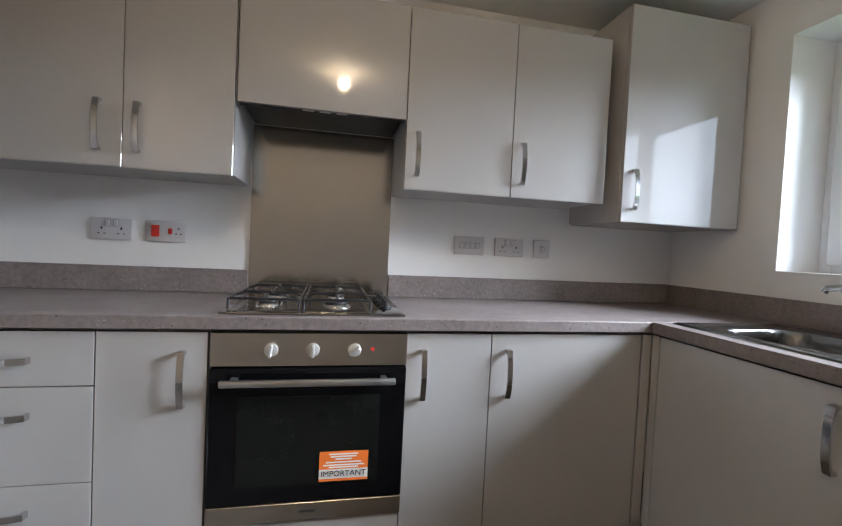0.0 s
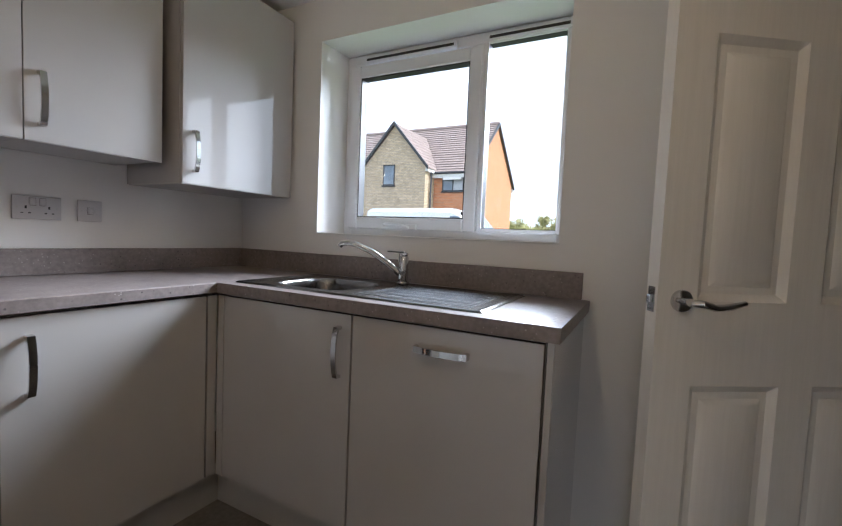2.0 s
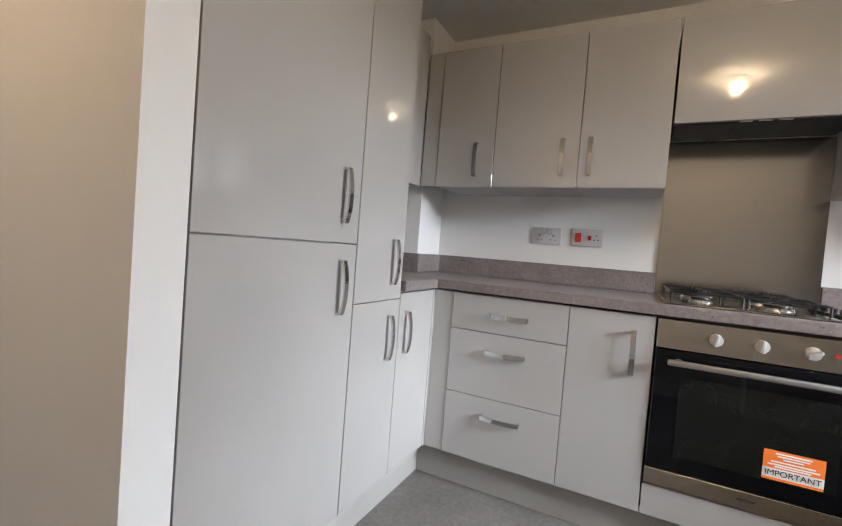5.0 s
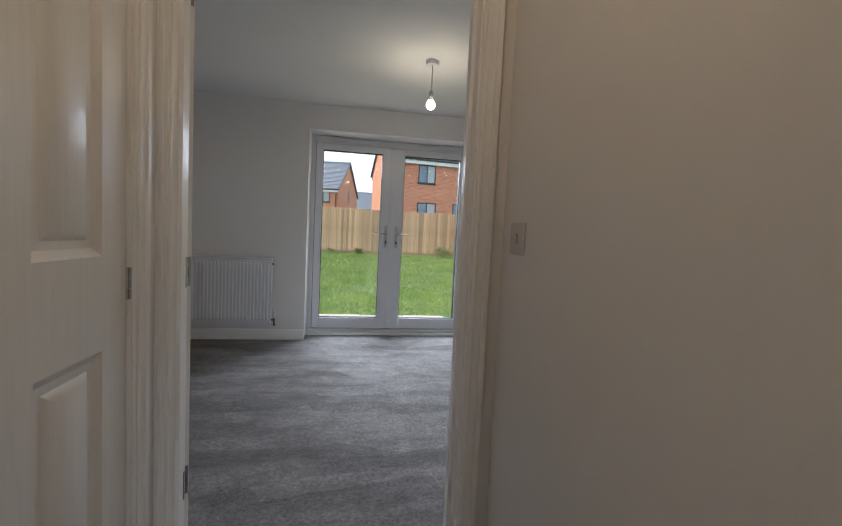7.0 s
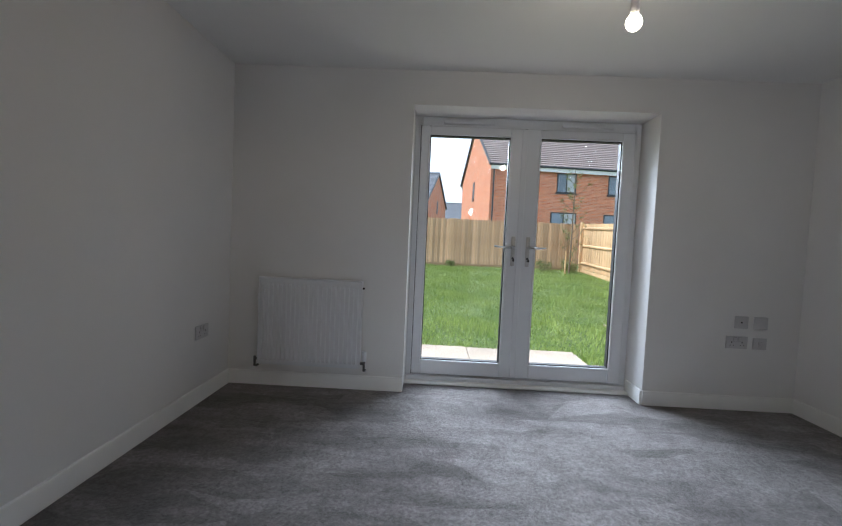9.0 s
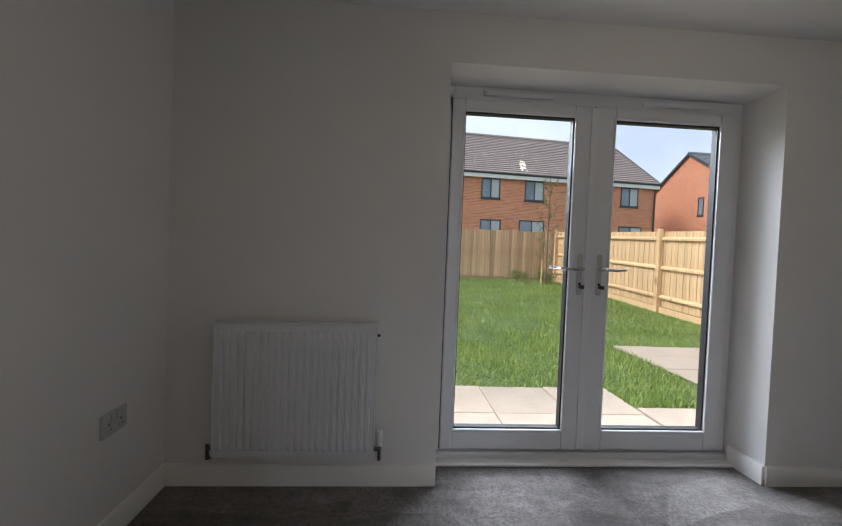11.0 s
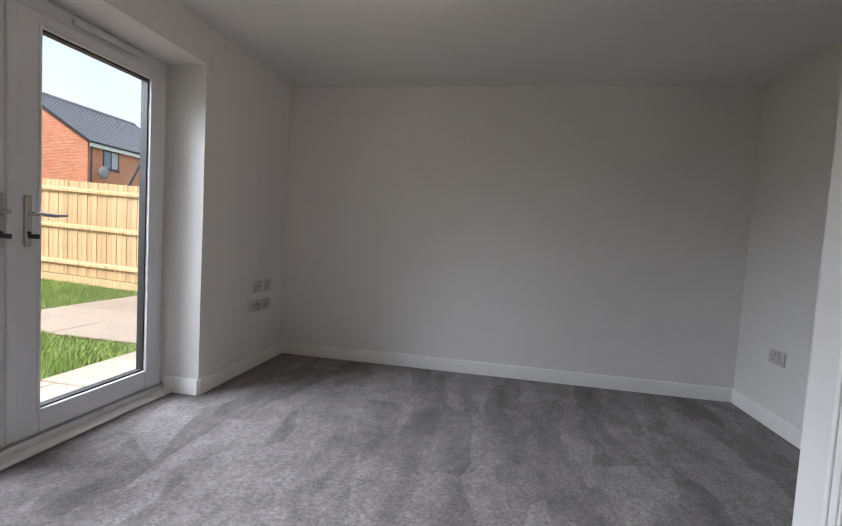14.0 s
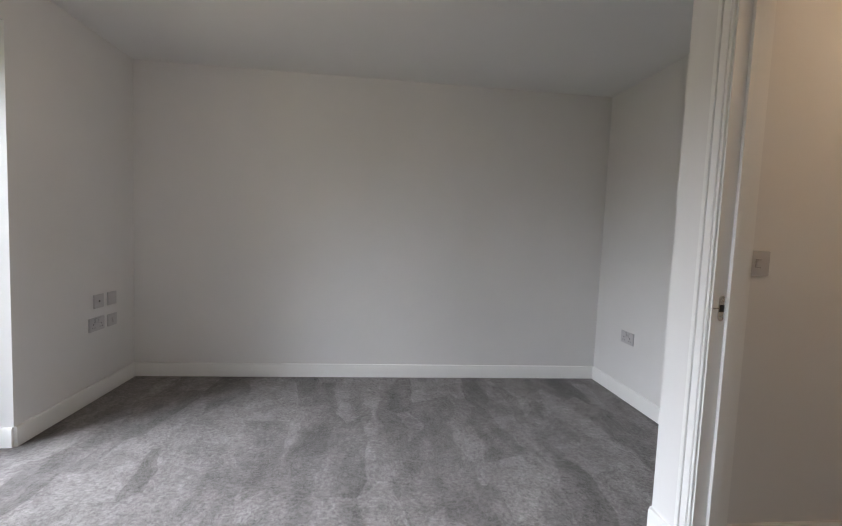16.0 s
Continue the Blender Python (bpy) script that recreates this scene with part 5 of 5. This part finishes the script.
def fence_side():
    f = thing("garden_fence", pose(-20.3, 2.95, 0), "new pale timber close-board fence with posts and rails", "fence")
    me = mesh_of("board", B(-0.047, 0.047, 0.0, 0.018, 0.0, 1.66, 0.003), FENCE)
    n = 122
    for k in range(n):
        x = 0.10 + k * 0.1005
        ob = new("board", me)
        ob.parent = f
        ob.location = (x, 0.040 + (0.006 if k % 2 else 0), lawn_height(-20.3 + x) + 0.14)
    for k in range(5):
        x = 0.06 + 3.0 * k
        z = lawn_height(-20.3 + x)
        part("post", B(x - 0.05, x + 0.05, -0.07, 0.03, z - 0.1, z + 1.86, 0.006), FENCE, f)
    for k in range(4):
        x0, x1 = 0.112 + 3.0 * k, 3.008 + 3.0 * k
        za, zb = lawn_height(-20.3 + x0), lawn_height(-20.3 + x1)
        for h, hh in ((0.36, 0.075), (1.00, 0.075), (1.64, 0.075)):
            bm = bmesh.new()
            vs = []
            for x, z in ((x0, za), (x1, zb)):
                vs.append([bm.verts.new((x, y, z + q)) for y, q in ((0.038, h - 0.045), (0.038, h + 0.045), (-0.012, h + 0.008), (-0.012, h - 0.030))])
            for q in range(4):
                bm.faces.new((vs[0][q], vs[0][(q + 1) % 4], vs[1][(q + 1) % 4], vs[1][q]))
            bm.faces.new(vs[0])
            bm.faces.new(vs[1][::-1])
            part("rail", bm, FENCE, f)
        bm = bmesh.new()
        vs = []
        for x, z in ((x0, za), (x1, zb)):
            vs.append([bm.verts.new((x, y, z + q)) for y, q in ((0.028, -0.02), (0.028, 0.135), (0.002, 0.135), (0.002, -0.02))])
        for q in range(4):
            bm.faces.new((vs[0][q], vs[0][(q + 1) % 4], vs[1][(q + 1) % 4], vs[1][q]))
        bm.faces.new(vs[0])
        bm.faces.new(vs[1][::-1])
        part("gravel_board", bm, FENCE, f)
    return f


def fence_back():
    z = lawn_height(-20.5)
    f = thing("garden_fence", pose(-20.5, -12.0, z), "weathered timber close-board fence at the garden's end", "fence")
    rng = random.Random(5)
    shapes = [mesh_of("board", B(0.0, 0.016, -0.0515, 0.0515, 0.10, h, 0.003), FENCE_FAR) for h in (1.775, 1.79, 1.80, 1.785)]
    for k in range(146):
        ob = new("board", shapes[rng.randrange(4)])
        ob.parent = f
        ob.location = (0.012 + 0.010 * (k % 2), 0.06 + 0.102 * k, 0)
        ob.rotation_euler = (rng.uniform(-0.004, 0.004), 0, rng.uniform(-0.06, 0.06))
    part("gravel_board", B(0.0, 0.03, 0.0, 14.9, -0.05, 0.098, 0.003), FENCE_FAR, f)
    for h in (0.35, 1.0, 1.62):
        part("rail", B(-0.05, 0.010, 0.0, 14.9, h - 0.04, h + 0.04, 0.003), FENCE_FAR, f)
    return f


fence_side()
fence_back()

# ---- sapling, shrubs and parasol ----


def leaf_cloud(name, centres, count, size, mat, parent, seed, label=""):
    rng = np.random.default_rng(seed)
    verts, faces = [], []
    c = np.array([p[:3] for p in centres])
    rr = np.array([p[3] for p in centres])
    pick = rng.integers(0, len(c), count)
    off = rng.normal(size=(count, 3))
    off *= (rng.random(count) ** 0.5 / np.linalg.norm(off, axis=1))[:, None]
    pos = c[pick] + off * rr[pick][:, None]
    u = rng.normal(size=(count, 3))
    u /= np.linalg.norm(u, axis=1)[:, None]
    w = np.cross(u, rng.normal(size=(count, 3)))
    w /= np.linalg.norm(w, axis=1)[:, None]
    s = size * (0.6 + 0.8 * rng.random(count))[:, None]
    quad = np.stack([pos - u * s, pos + w * s * 0.45, pos + u * s, pos - w * s * 0.45], 1).reshape(-1, 3)
    me = bpy.data.meshes.new(name)
    me.from_pydata(quad.tolist(), [], np.arange(count * 4).reshape(-1, 4).tolist())
    me.materials.append(mat)
    ob = new(name, me)
    ob.parent = parent
    return tagged(ob, label)


sx, sy = -19.4, 2.28
sap = thing("sapling", pose(sx, sy, lawn_height(sx)), "slender young tree tied to a stake", "tree")
rng = random.Random(8)
bm = tube(bmesh.new(), [(0, 0, 0), (0.02, 0.01, 0.9), (-0.02, 0.03, 1.9), (0.03, 0.02, 2.9), (0.02, 0.0, 3.7)], [0.034, 0.029, 0.022, 0.015, 0.006], 8)
part("trunk", bm, BARK, sap)
bm = bmesh.new()
tips = []
for k in range(26):
    z = 0.5 + 3.0 * (k / 26)
    a = k * 2.4
    L = (0.55 if z < 2.8 else 0.28) * rng.uniform(0.6, 1.1)
    tip = (math.cos(a) * L, math.sin(a) * L, z + L * 0.9)
    tube(bm, [(0.01, 0.01, z), (math.cos(a) * L * 0.5, math.sin(a) * L * 0.5, z + L * 0.35), tip], [0.010, 0.008, 0.003], 5)
    tips += [(*tip, 0.12), (tip[0] * 0.6, tip[1] * 0.6, z + L * 0.5, 0.12)]
part("branches", bm, BARK, sap)
leaf_cloud("leaves", tips, 420, 0.042, LEAF, sap, 3)
part("stake", cyl(bmesh.new(), (0.12, -0.18, 0.40), 0.03, 0.84, seg=10), FENCE, sap, "timber stake")
for k, (x, y, r) in enumerate(((-19.9, 2.45, 0.42), (-19.7, 1.45, 0.36), (-20.1, -1.9, 0.2), (-20.0, -3.0, 0.16))):
    sh = thing("shrub", pose(x, y, lawn_height(x)), "low leafy shrub at the foot of the fence", "shrub", "shrubs by the fence")
    bm = bmesh.new()
    for q in range(7):
        a = q * 0.9
        tube(bm, [(0, 0, 0), (math.cos(a) * r * 0.5, math.sin(a) * r * 0.5, r * 0.8), (math.cos(a) * r, math.sin(a) * r, r * 1.4)], [0.008, 0.006, 0.002], 5)
    part("stems", bm, BARK, sh)
    leaf_cloud("leaves", [(math.cos(a) * r * 0.5, math.sin(a) * r * 0.5, r * (0.5 + 0.5 * (a % 1)), r * 0.5) for a in (0, 1.1, 2.3, 3.4, 4.6, 5.5)], 420, 0.035, LEAF, sh, 20 + k)

par = thing("cantilever_parasol", pose(-12.95, 4.15, -0.3), "closed grey cantilever parasol behind the fence", "parasol")
part("base_plate", B(-0.35, 0.35, -0.35, 0.35, 0.0, 0.06, 0.01), ANTHRACITE, par)
part("pole", tube(bmesh.new(), [(-0.05, -0.05, 0.05), (-0.03, 0.0, 1.5), (0.05, 0.10, 2.1), (0.18, 0.27, 2.65), (0.32, 0.45, 3.02)], 0.026, 10), ANTHRACITE, par)
bm = bmesh.new()
rings = []
for z, rad in ((3.0, 0.015), (2.85, 0.07), (2.5, 0.12), (2.1, 0.16), (1.6, 0.19), (1.15, 0.15)):
    rings.append([bm.verts.new((0.34 + math.cos(k * math.pi / 8) * rad * (1.0 if k % 2 else 0.68), 0.48 + math.sin(k * math.pi / 8) * rad * (1.0 if k % 2 else 0.68), z)) for k in range(16)])
for a, b in zip(rings, rings[1:]):
    for k in range(16):
        bm.faces.new((a[k], a[(k + 1) % 16], b[(k + 1) % 16], b[k]))
bm.faces.new(rings[0][::-1])
bm.faces.new(rings[-1])
part("canopy", bm, plain("grey_canvas", (0.30, 0.29, 0.28), 0.9, 0, 0.2, 6), par, "furled grey canopy in folds")

# ---- houses ----


def far_window(parent, x, z, w, h, mullion=True, y=0.0, turn=None, mat=None):
    """A framed window standing 2 cm proud of a wall that faces -y at the given y."""
    m = turn or Matrix.Identity(4)

    def put(name, bm, material, par, label=""):
        bmesh.ops.transform(bm, matrix=m, verts=bm.verts)
        return part(name, bm, material, par, label)
    bm = bmesh.new()
    t = 0.06
    for a, b, c, d in ((x, x + t, z, z + h), (x + w - t, x + w, z, z + h), (x + t, x + w - t, z, z + t), (x + t, x + w - t, z + h - t, z + h)):
        box(bm, a, b, y - 0.03, y + 0.05, c, d)
    if mullion:
        box(bm, x + w / 2 - t / 2, x + w / 2 + t / 2, y - 0.03, y + 0.05, z + t, z + h - t)
    o = put("window", bm, mat or ANTHRACITE, parent, "dark-framed window")
    put("pane", B(x + t * 0.8, x + w - t * 0.8, y - 0.008, y + 0.03, z + t * 0.8, z + h - t * 0.8), FAR_GLASS, o)
    put("blind", B(x + w * 0.5, x + w - t, y - 0.012, y - 0.008, z + t, z + h - t), plain("pale_blind", (0.45, 0.47, 0.5), 0.6) if "pale_blind" not in bpy.data.materials else bpy.data.materials["pale_blind"], o, "pale blind behind the glass") if mullion else None
    put("sill", B(x - 0.05, x + w + 0.05, y - 0.06, y + 0.02, z - 0.06, z - 0.001), mat or ANTHRACITE, o)
    return o


def roof_slope(bm, x0, x1, y0, z0, y1, z1, courses):
    """Overlapping tile courses from the eaves (y0, z0) up to the ridge (y1, z1)."""
    dy, dz = (y1 - y0) / courses, (z1 - z0) / courses
    L = math.hypot(dy, dz)
    nx, nz = (-dz / L * (1 if dy > 0 else -1), abs(dy) / L)
    for k in range(courses):
        a = (y0 + dy * k, z0 + dz * k)
        b = (y0 + dy * (k + 1.06), z0 + dz * (k + 1.06))
        t = 0.05
        p = [(a[0] + nx * t, a[1] + nz * t), (b[0] + nx * 0.012, b[1] + nz * 0.012), b, a]
        q0 = [bm.verts.new((x0, u, v)) for u, v in p]
        q1 = [bm.verts.new((x1, u, v)) for u, v in p]
        for i in range(4):
            bm.faces.new((q0[i], q0[(i + 1) % 4], q1[(i + 1) % 4], q1[i]))
        bm.faces.new(q0)
        bm.faces.new(q1[::-1])


def house(m, W, D, eave, ridge, brick, roof, label, fronts, sides=(), base=-0.4, courses=20, opens=()):
    """Two-storey house: front along local x facing -y, gables at both ends."""
    h = thing("house", m, label, "house")
    bm = bmesh.new()
    prism(bm, [(0, base), (D, base), (D, eave), (D / 2, ridge), (0, eave)], "x", 0, W)
    part("wall", bm, brick, h)
    bm = bmesh.new()
    o = 0.22
    zdrop = (ridge - eave) / (D / 2) * o
    roof_slope(bm, -0.10, W + 0.10, -o, eave - zdrop + 0.05, D / 2, ridge + 0.06, courses)
    roof_slope(bm, -0.10, W + 0.10, D + o, eave - zdrop + 0.05, D / 2, ridge + 0.06, courses)
    r = part("roof", bm, roof, h, "tiled pitched roof")
    part("ridge", tube(bmesh.new(), [(-0.1, D / 2, ridge + 0.09), (W + 0.1, D / 2, ridge + 0.09)], 0.12, 8), roof, r)
    for x in (-0.14, W + 0.06):
        bm = bmesh.new()
        prism(bm, [(-o, eave - zdrop - 0.05), (-o, eave - zdrop + 0.10), (D / 2, ridge + 0.14), (D + o, eave - zdrop + 0.10), (D + o, eave - zdrop - 0.05), (D / 2, ridge - 0.02)], "x", x, x + 0.08)
        part("verge", bm, ANTHRACITE, h, "dark verge trim")
    for y, s in ((-0.20, 1), (D + 0.17, 1)):
        part("fascia", B(-0.05, W + 0.05, y, y + 0.03, eave - zdrop - 0.22, eave - zdrop + 0.02), FASCIA, h, "white fascia board")
        part("gutter", tube(bmesh.new(), [(-0.1, y - 0.04 if y < 0 else y + 0.07, eave - zdrop + 0.02), (W + 0.1, y - 0.04 if y < 0 else y + 0.07, eave - zdrop + 0.02)], 0.055, 8), ANTHRACITE, h, "dark gutter")
    for x, z, w, hh in fronts:
        far_window(h, x, z, w, hh)
    for x, z, w, hh, side in sides:
        t = pose(0, 0, 0, 0, 0, 90) if side == "right" else pose(0, 0, 0, 0, 0, -90)
        m4 = (Matrix.Translation((W, 0, 0)) @ pose(0, 0, 0, 0, 0, 90)) if side == "right" else (Matrix.Translation((0, D, 0)) @ pose(0, 0, 0, 0, 0, -90))
        far_window(h, x, z, w, hh, False, 0.0, m4)
    for x in (0.15, W - 0.15):
        part("downpipe", tube(bmesh.new(), [(x, -0.09, eave - 0.25), (x, -0.07, base)], 0.04, 8), ANTHRACITE, h, "dark downpipe")
    return h


GB = 0.20
house(pose(-26.6, 0.25, GB, 0, 0, 96), 11.2, 8.6, 5.17, 8.05, BRICK_RED, ROOF_BROWN, "orange-red brick semi-detached house, brown tiled roof",
      [(1.2, 3.78, 1.0, 1.02), (3.55, 3.78, 1.05, 1.02), (6.35, 3.78, 1.05, 1.02), (9.05, 3.78, 1.05, 1.02), (1.2, 1.6, 1.1, 1.1), (3.3, 1.75, 1.4, 1.0), (6.2, 1.75, 1.5, 1.0), (9.0, 1.6, 1.4, 1.1)],
      [(4.0, 3.6, 0.45, 1.1, "left")])
hb = house(pose(-26.3, 15.4, GB, 0, 0, 92), 7.6, 8.6, 4.95, 7.55, BRICK_RED, ROOF_GREY, "orange-red brick house with a grey tiled roof",
           [(0.9, 3.62, 1.0, 1.0), (3.4, 3.62, 0.6, 1.0), (5.6, 3.62, 1.0, 1.0), (0.9, 1.6, 1.3, 1.1)], [(5.2, 3.7, 0.45, 1.1, "left")])
bm = ball(bmesh.new(), (0.55, -0.42, 3.35), 0.32, 1, 0.25, 1, 16)
tube(bm, [(0.55, -0.1, 3.2), (0.55, -0.42, 3.3)], 0.025, 6)
part("satellite_dish", bm, plain("grey_dish", (0.25, 0.25, 0.26), 0.5), hb, "grey satellite dish")
house(pose(-42.5, -14.6, GB, 0, 0, 78), 11.6, 8.4, 4.5, 7.2, BRICK_RED, ROOF_GREY, "distant orange brick house with a grey roof",
      [(9.8, 3.3, 1.1, 1.0), (7.0, 3.3, 1.1, 1.0)], [(4.0, 3.6, 0.45, 1.1, "right")])
house(pose(-78, -2.5, GB, 0, 0, 88), 12.0, 8.4, 5.0, 8.0, BRICK_RED, ROOF_GREY, "far orange brick house with a grey roof", [(0.9, 3.8, 1.1, 1.0), (3.6, 3.8, 1.1, 1.0)])

# house across the road: orange main range with a buff gabled wing
hf = house(pose(18.0, 16.17, -0.31, 0, 0, -90), 10.55, 6.6, 4.85, 7.75, BRICK_ORANGE, ROOF_BROWN, "new orange brick house with a buff gabled wing", [(8.9, 3.78, 1.18, 1.06)], (), -0.2, 20)
WX0, WX1, WP = 4.75, 8.42, -1.0
bm = bmesh.new()
prism(bm, [(WX0, -0.2), (WX1, -0.2), (WX1, 4.95), ((WX0 + WX1) / 2, 7.0), (WX0, 4.95)], "y", WP, -0.001)
wing = part("wing_wall", bm, BRICK_BUFF, hf, "buff brick gabled wing")
xm = (WX0 + WX1) / 2
for s in (-1, 1):
    bm = bmesh.new()
    n = 11
    for k in range(n):
        f0, f1 = k / n, (k + 1.06) / n
        half = (WX1 - WX0) / 2 + 0.18
        xa, xb = xm + s * half * (1 - f0), xm + s * half * (1 - f1)
        za, zb = 4.80 + 2.30 * f0, 4.80 + 2.30 * f1
        deep = 0.6 + 2.9 * f0
        q0 = [bm.verts.new(p) for p in ((xa, WP - 0.12, za), (xa, WP - 0.12, za + 0.06), (xb, WP - 0.12, zb + 0.012), (xb, WP - 0.12, zb))]
        q1 = [bm.verts.new(p) for p in ((xa, deep, za), (xa, deep, za + 0.06), (xb, deep, zb + 0.012), (xb, deep, zb))]
        for i in range(4):
            bm.faces.new((q0[i], q0[(i + 1) % 4], q1[(i + 1) % 4], q1[i]))
        bm.faces.new(q0)
        bm.faces.new(q1[::-1])
    part("wing_roof", bm, ROOF_BROWN, hf, "brown tiled wing roof")
    bm = bmesh.new()
    half = (WX1 - WX0) / 2 + 0.20
    prism(bm, [(xm, 7.02), (xm, 7.20), (xm + s * half, 4.90), (xm + s * half, 4.72)], "y", WP - 0.16, WP - 0.08)
    part("verge", bm, ANTHRACITE, hf, "dark verge trim")
part("wing_fascia", B(WX1, WX1 + 0.14, WP, 0.0, 4.66, 4.84), FASCIA, hf, "white fascia board")
part("downpipe", tube(bmesh.new(), [(WX1 + 0.10, -0.55, 4.7), (WX1 + 0.10, -0.55, -0.2)], 0.05, 8), ANTHRACITE, hf, "dark downpipe")
far_window(hf, 5.98, 4.00, 0.70, 1.05, False, WP)
far_window(hf, 5.3, 1.2, 1.3, 1.1, True, WP)
far_window(hf, 9.0, 1.2, 1.2, 1.1, True, 0.0)
bm = B(9.02, 10.0, -0.075, -0.045, 4.28, 4.76)
bmesh.ops.rotate(bm, cent=(9.5, -0.03, 4.76), matrix=Matrix.Rotation(radians(-22), 3, "X"), verts=bm.verts)
part("open_sash", bm, FASCIA, hf, "open top-hung sash with white film")
part("plank", B(7.60, 7.66, WP - 0.5, WP - 0.44, -0.2, 2.55), FENCE, hf, "timber batten leaning at the wall")

# ---- parked van ----
van = thing("van", pose(10.6, 6.08, -0.16, 0, 0, -90), "white panel van parked on the road", "van")
prof = [(0.0, 0.45), (0.0, 1.55), (0.08, 2.05), (0.25, 2.14), (3.05, 2.16), (3.35, 2.05), (4.05, 1.28), (4.75, 1.08), (4.95, 0.85), (4.98, 0.45)]
bm = prism(bmesh.new(), prof, "y", -0.95, 0.95)
bmesh.ops.bevel(bm, geom=[e for e in bm.edges if abs(e.verts[0].co.y - e.verts[1].co.y) < 0.01], offset=0.12, segments=3, affect="EDGES")
part("body", bm, VAN, van, "white van body")
for s in (-1, 1):
    bm = prism(bmesh.new(), [(3.0, 1.25), (3.05, 1.92), (3.32, 1.92), (3.95, 1.27)], "y", s * 0.955, s * 0.962)
    part("side_window", bm, FAR_GLASS, van)
    part("roof_rail", B(0.35, 2.9, s * 0.80 - 0.03, s * 0.80 + 0.03, 2.00, 2.03), DARK, van)
    bm = B(3.55, 3.70, s * 0.98, s * 1.14, 1.22, 1.45, 0.03)
    part("wing_mirror", bm, DARK, van)
    for x in (0.95, 4.05):
        bm = cyl(bmesh.new(), (x, s * 0.86, 0.33), 0.33, 0.2, "y", seg=28, bevel=0.03)
        w = part("wheel", bm, RUBBER, van)
        part("rim", cyl(bmesh.new(), (x, s * 0.965, 0.33), 0.20, 0.02, "y", seg=20), SATIN, w)
bm = bmesh.new()
v = [bm.verts.new(p) for p in ((3.40, -0.78, 2.03), (3.40, 0.78, 2.03), (4.02, 0.82, 1.33), (4.02, -0.82, 1.33))]
bm.faces.new(v)
bmesh.ops.translate(bm, verts=bm.verts, vec=(0.03, 0, 0.03))
part("windscreen", bm, FAR_GLASS, van)

# ---- distant trees beyond the road ----


def far_tree(x, y, h, r, seed, conifer=False):
    t = thing("tree", pose(x, y, -0.3), "distant broad leafy green tree beyond the road" if not conifer else "distant upright green poplar beyond the road", "tree", "distant trees")
    part("trunk", tube(bmesh.new(), [(0, 0, 0), (0.1, 0, h * 0.45), (0, 0.1, h * 0.8)], [h * 0.03, h * 0.022, h * 0.006], 7), BARK, t)
    rng = random.Random(seed)
    cs = []
    for k in range(16):
        z = h * rng.uniform(0.28, 0.92)
        f = 1.0 - abs(z / h - 0.55) * 1.2
        a = rng.uniform(0, 6.28)
        cs.append((math.cos(a) * r * f * rng.uniform(0.2, 0.8), math.sin(a) * r * f * rng.uniform(0.2, 0.8), z, r * rng.uniform(0.28, 0.45)))
    bm = bmesh.new()
    for c in cs[:8]:
        tube(bm, [(0, 0, h * 0.3), (c[0] * 0.5, c[1] * 0.5, (c[2] + h * 0.3) / 2), c[:3]], [h * 0.012, h * 0.008, h * 0.003], 5)
    part("limbs", bm, BARK, t)
    leaf_cloud("crown", cs, 2600, r * 0.085, LEAF_FAR, t, seed)


rng = random.Random(21)
for k in range(28):
    far_tree(62 + rng.uniform(-4, 8), -22 + k * 1.75, rng.uniform(3.4, 5.2), rng.uniform(1.9, 2.8), 100 + k)
far_tree(70, 4.0, 7.4, 1.3, 140, True)
far_tree(70, 7.0, 6.6, 1.2, 141, True)
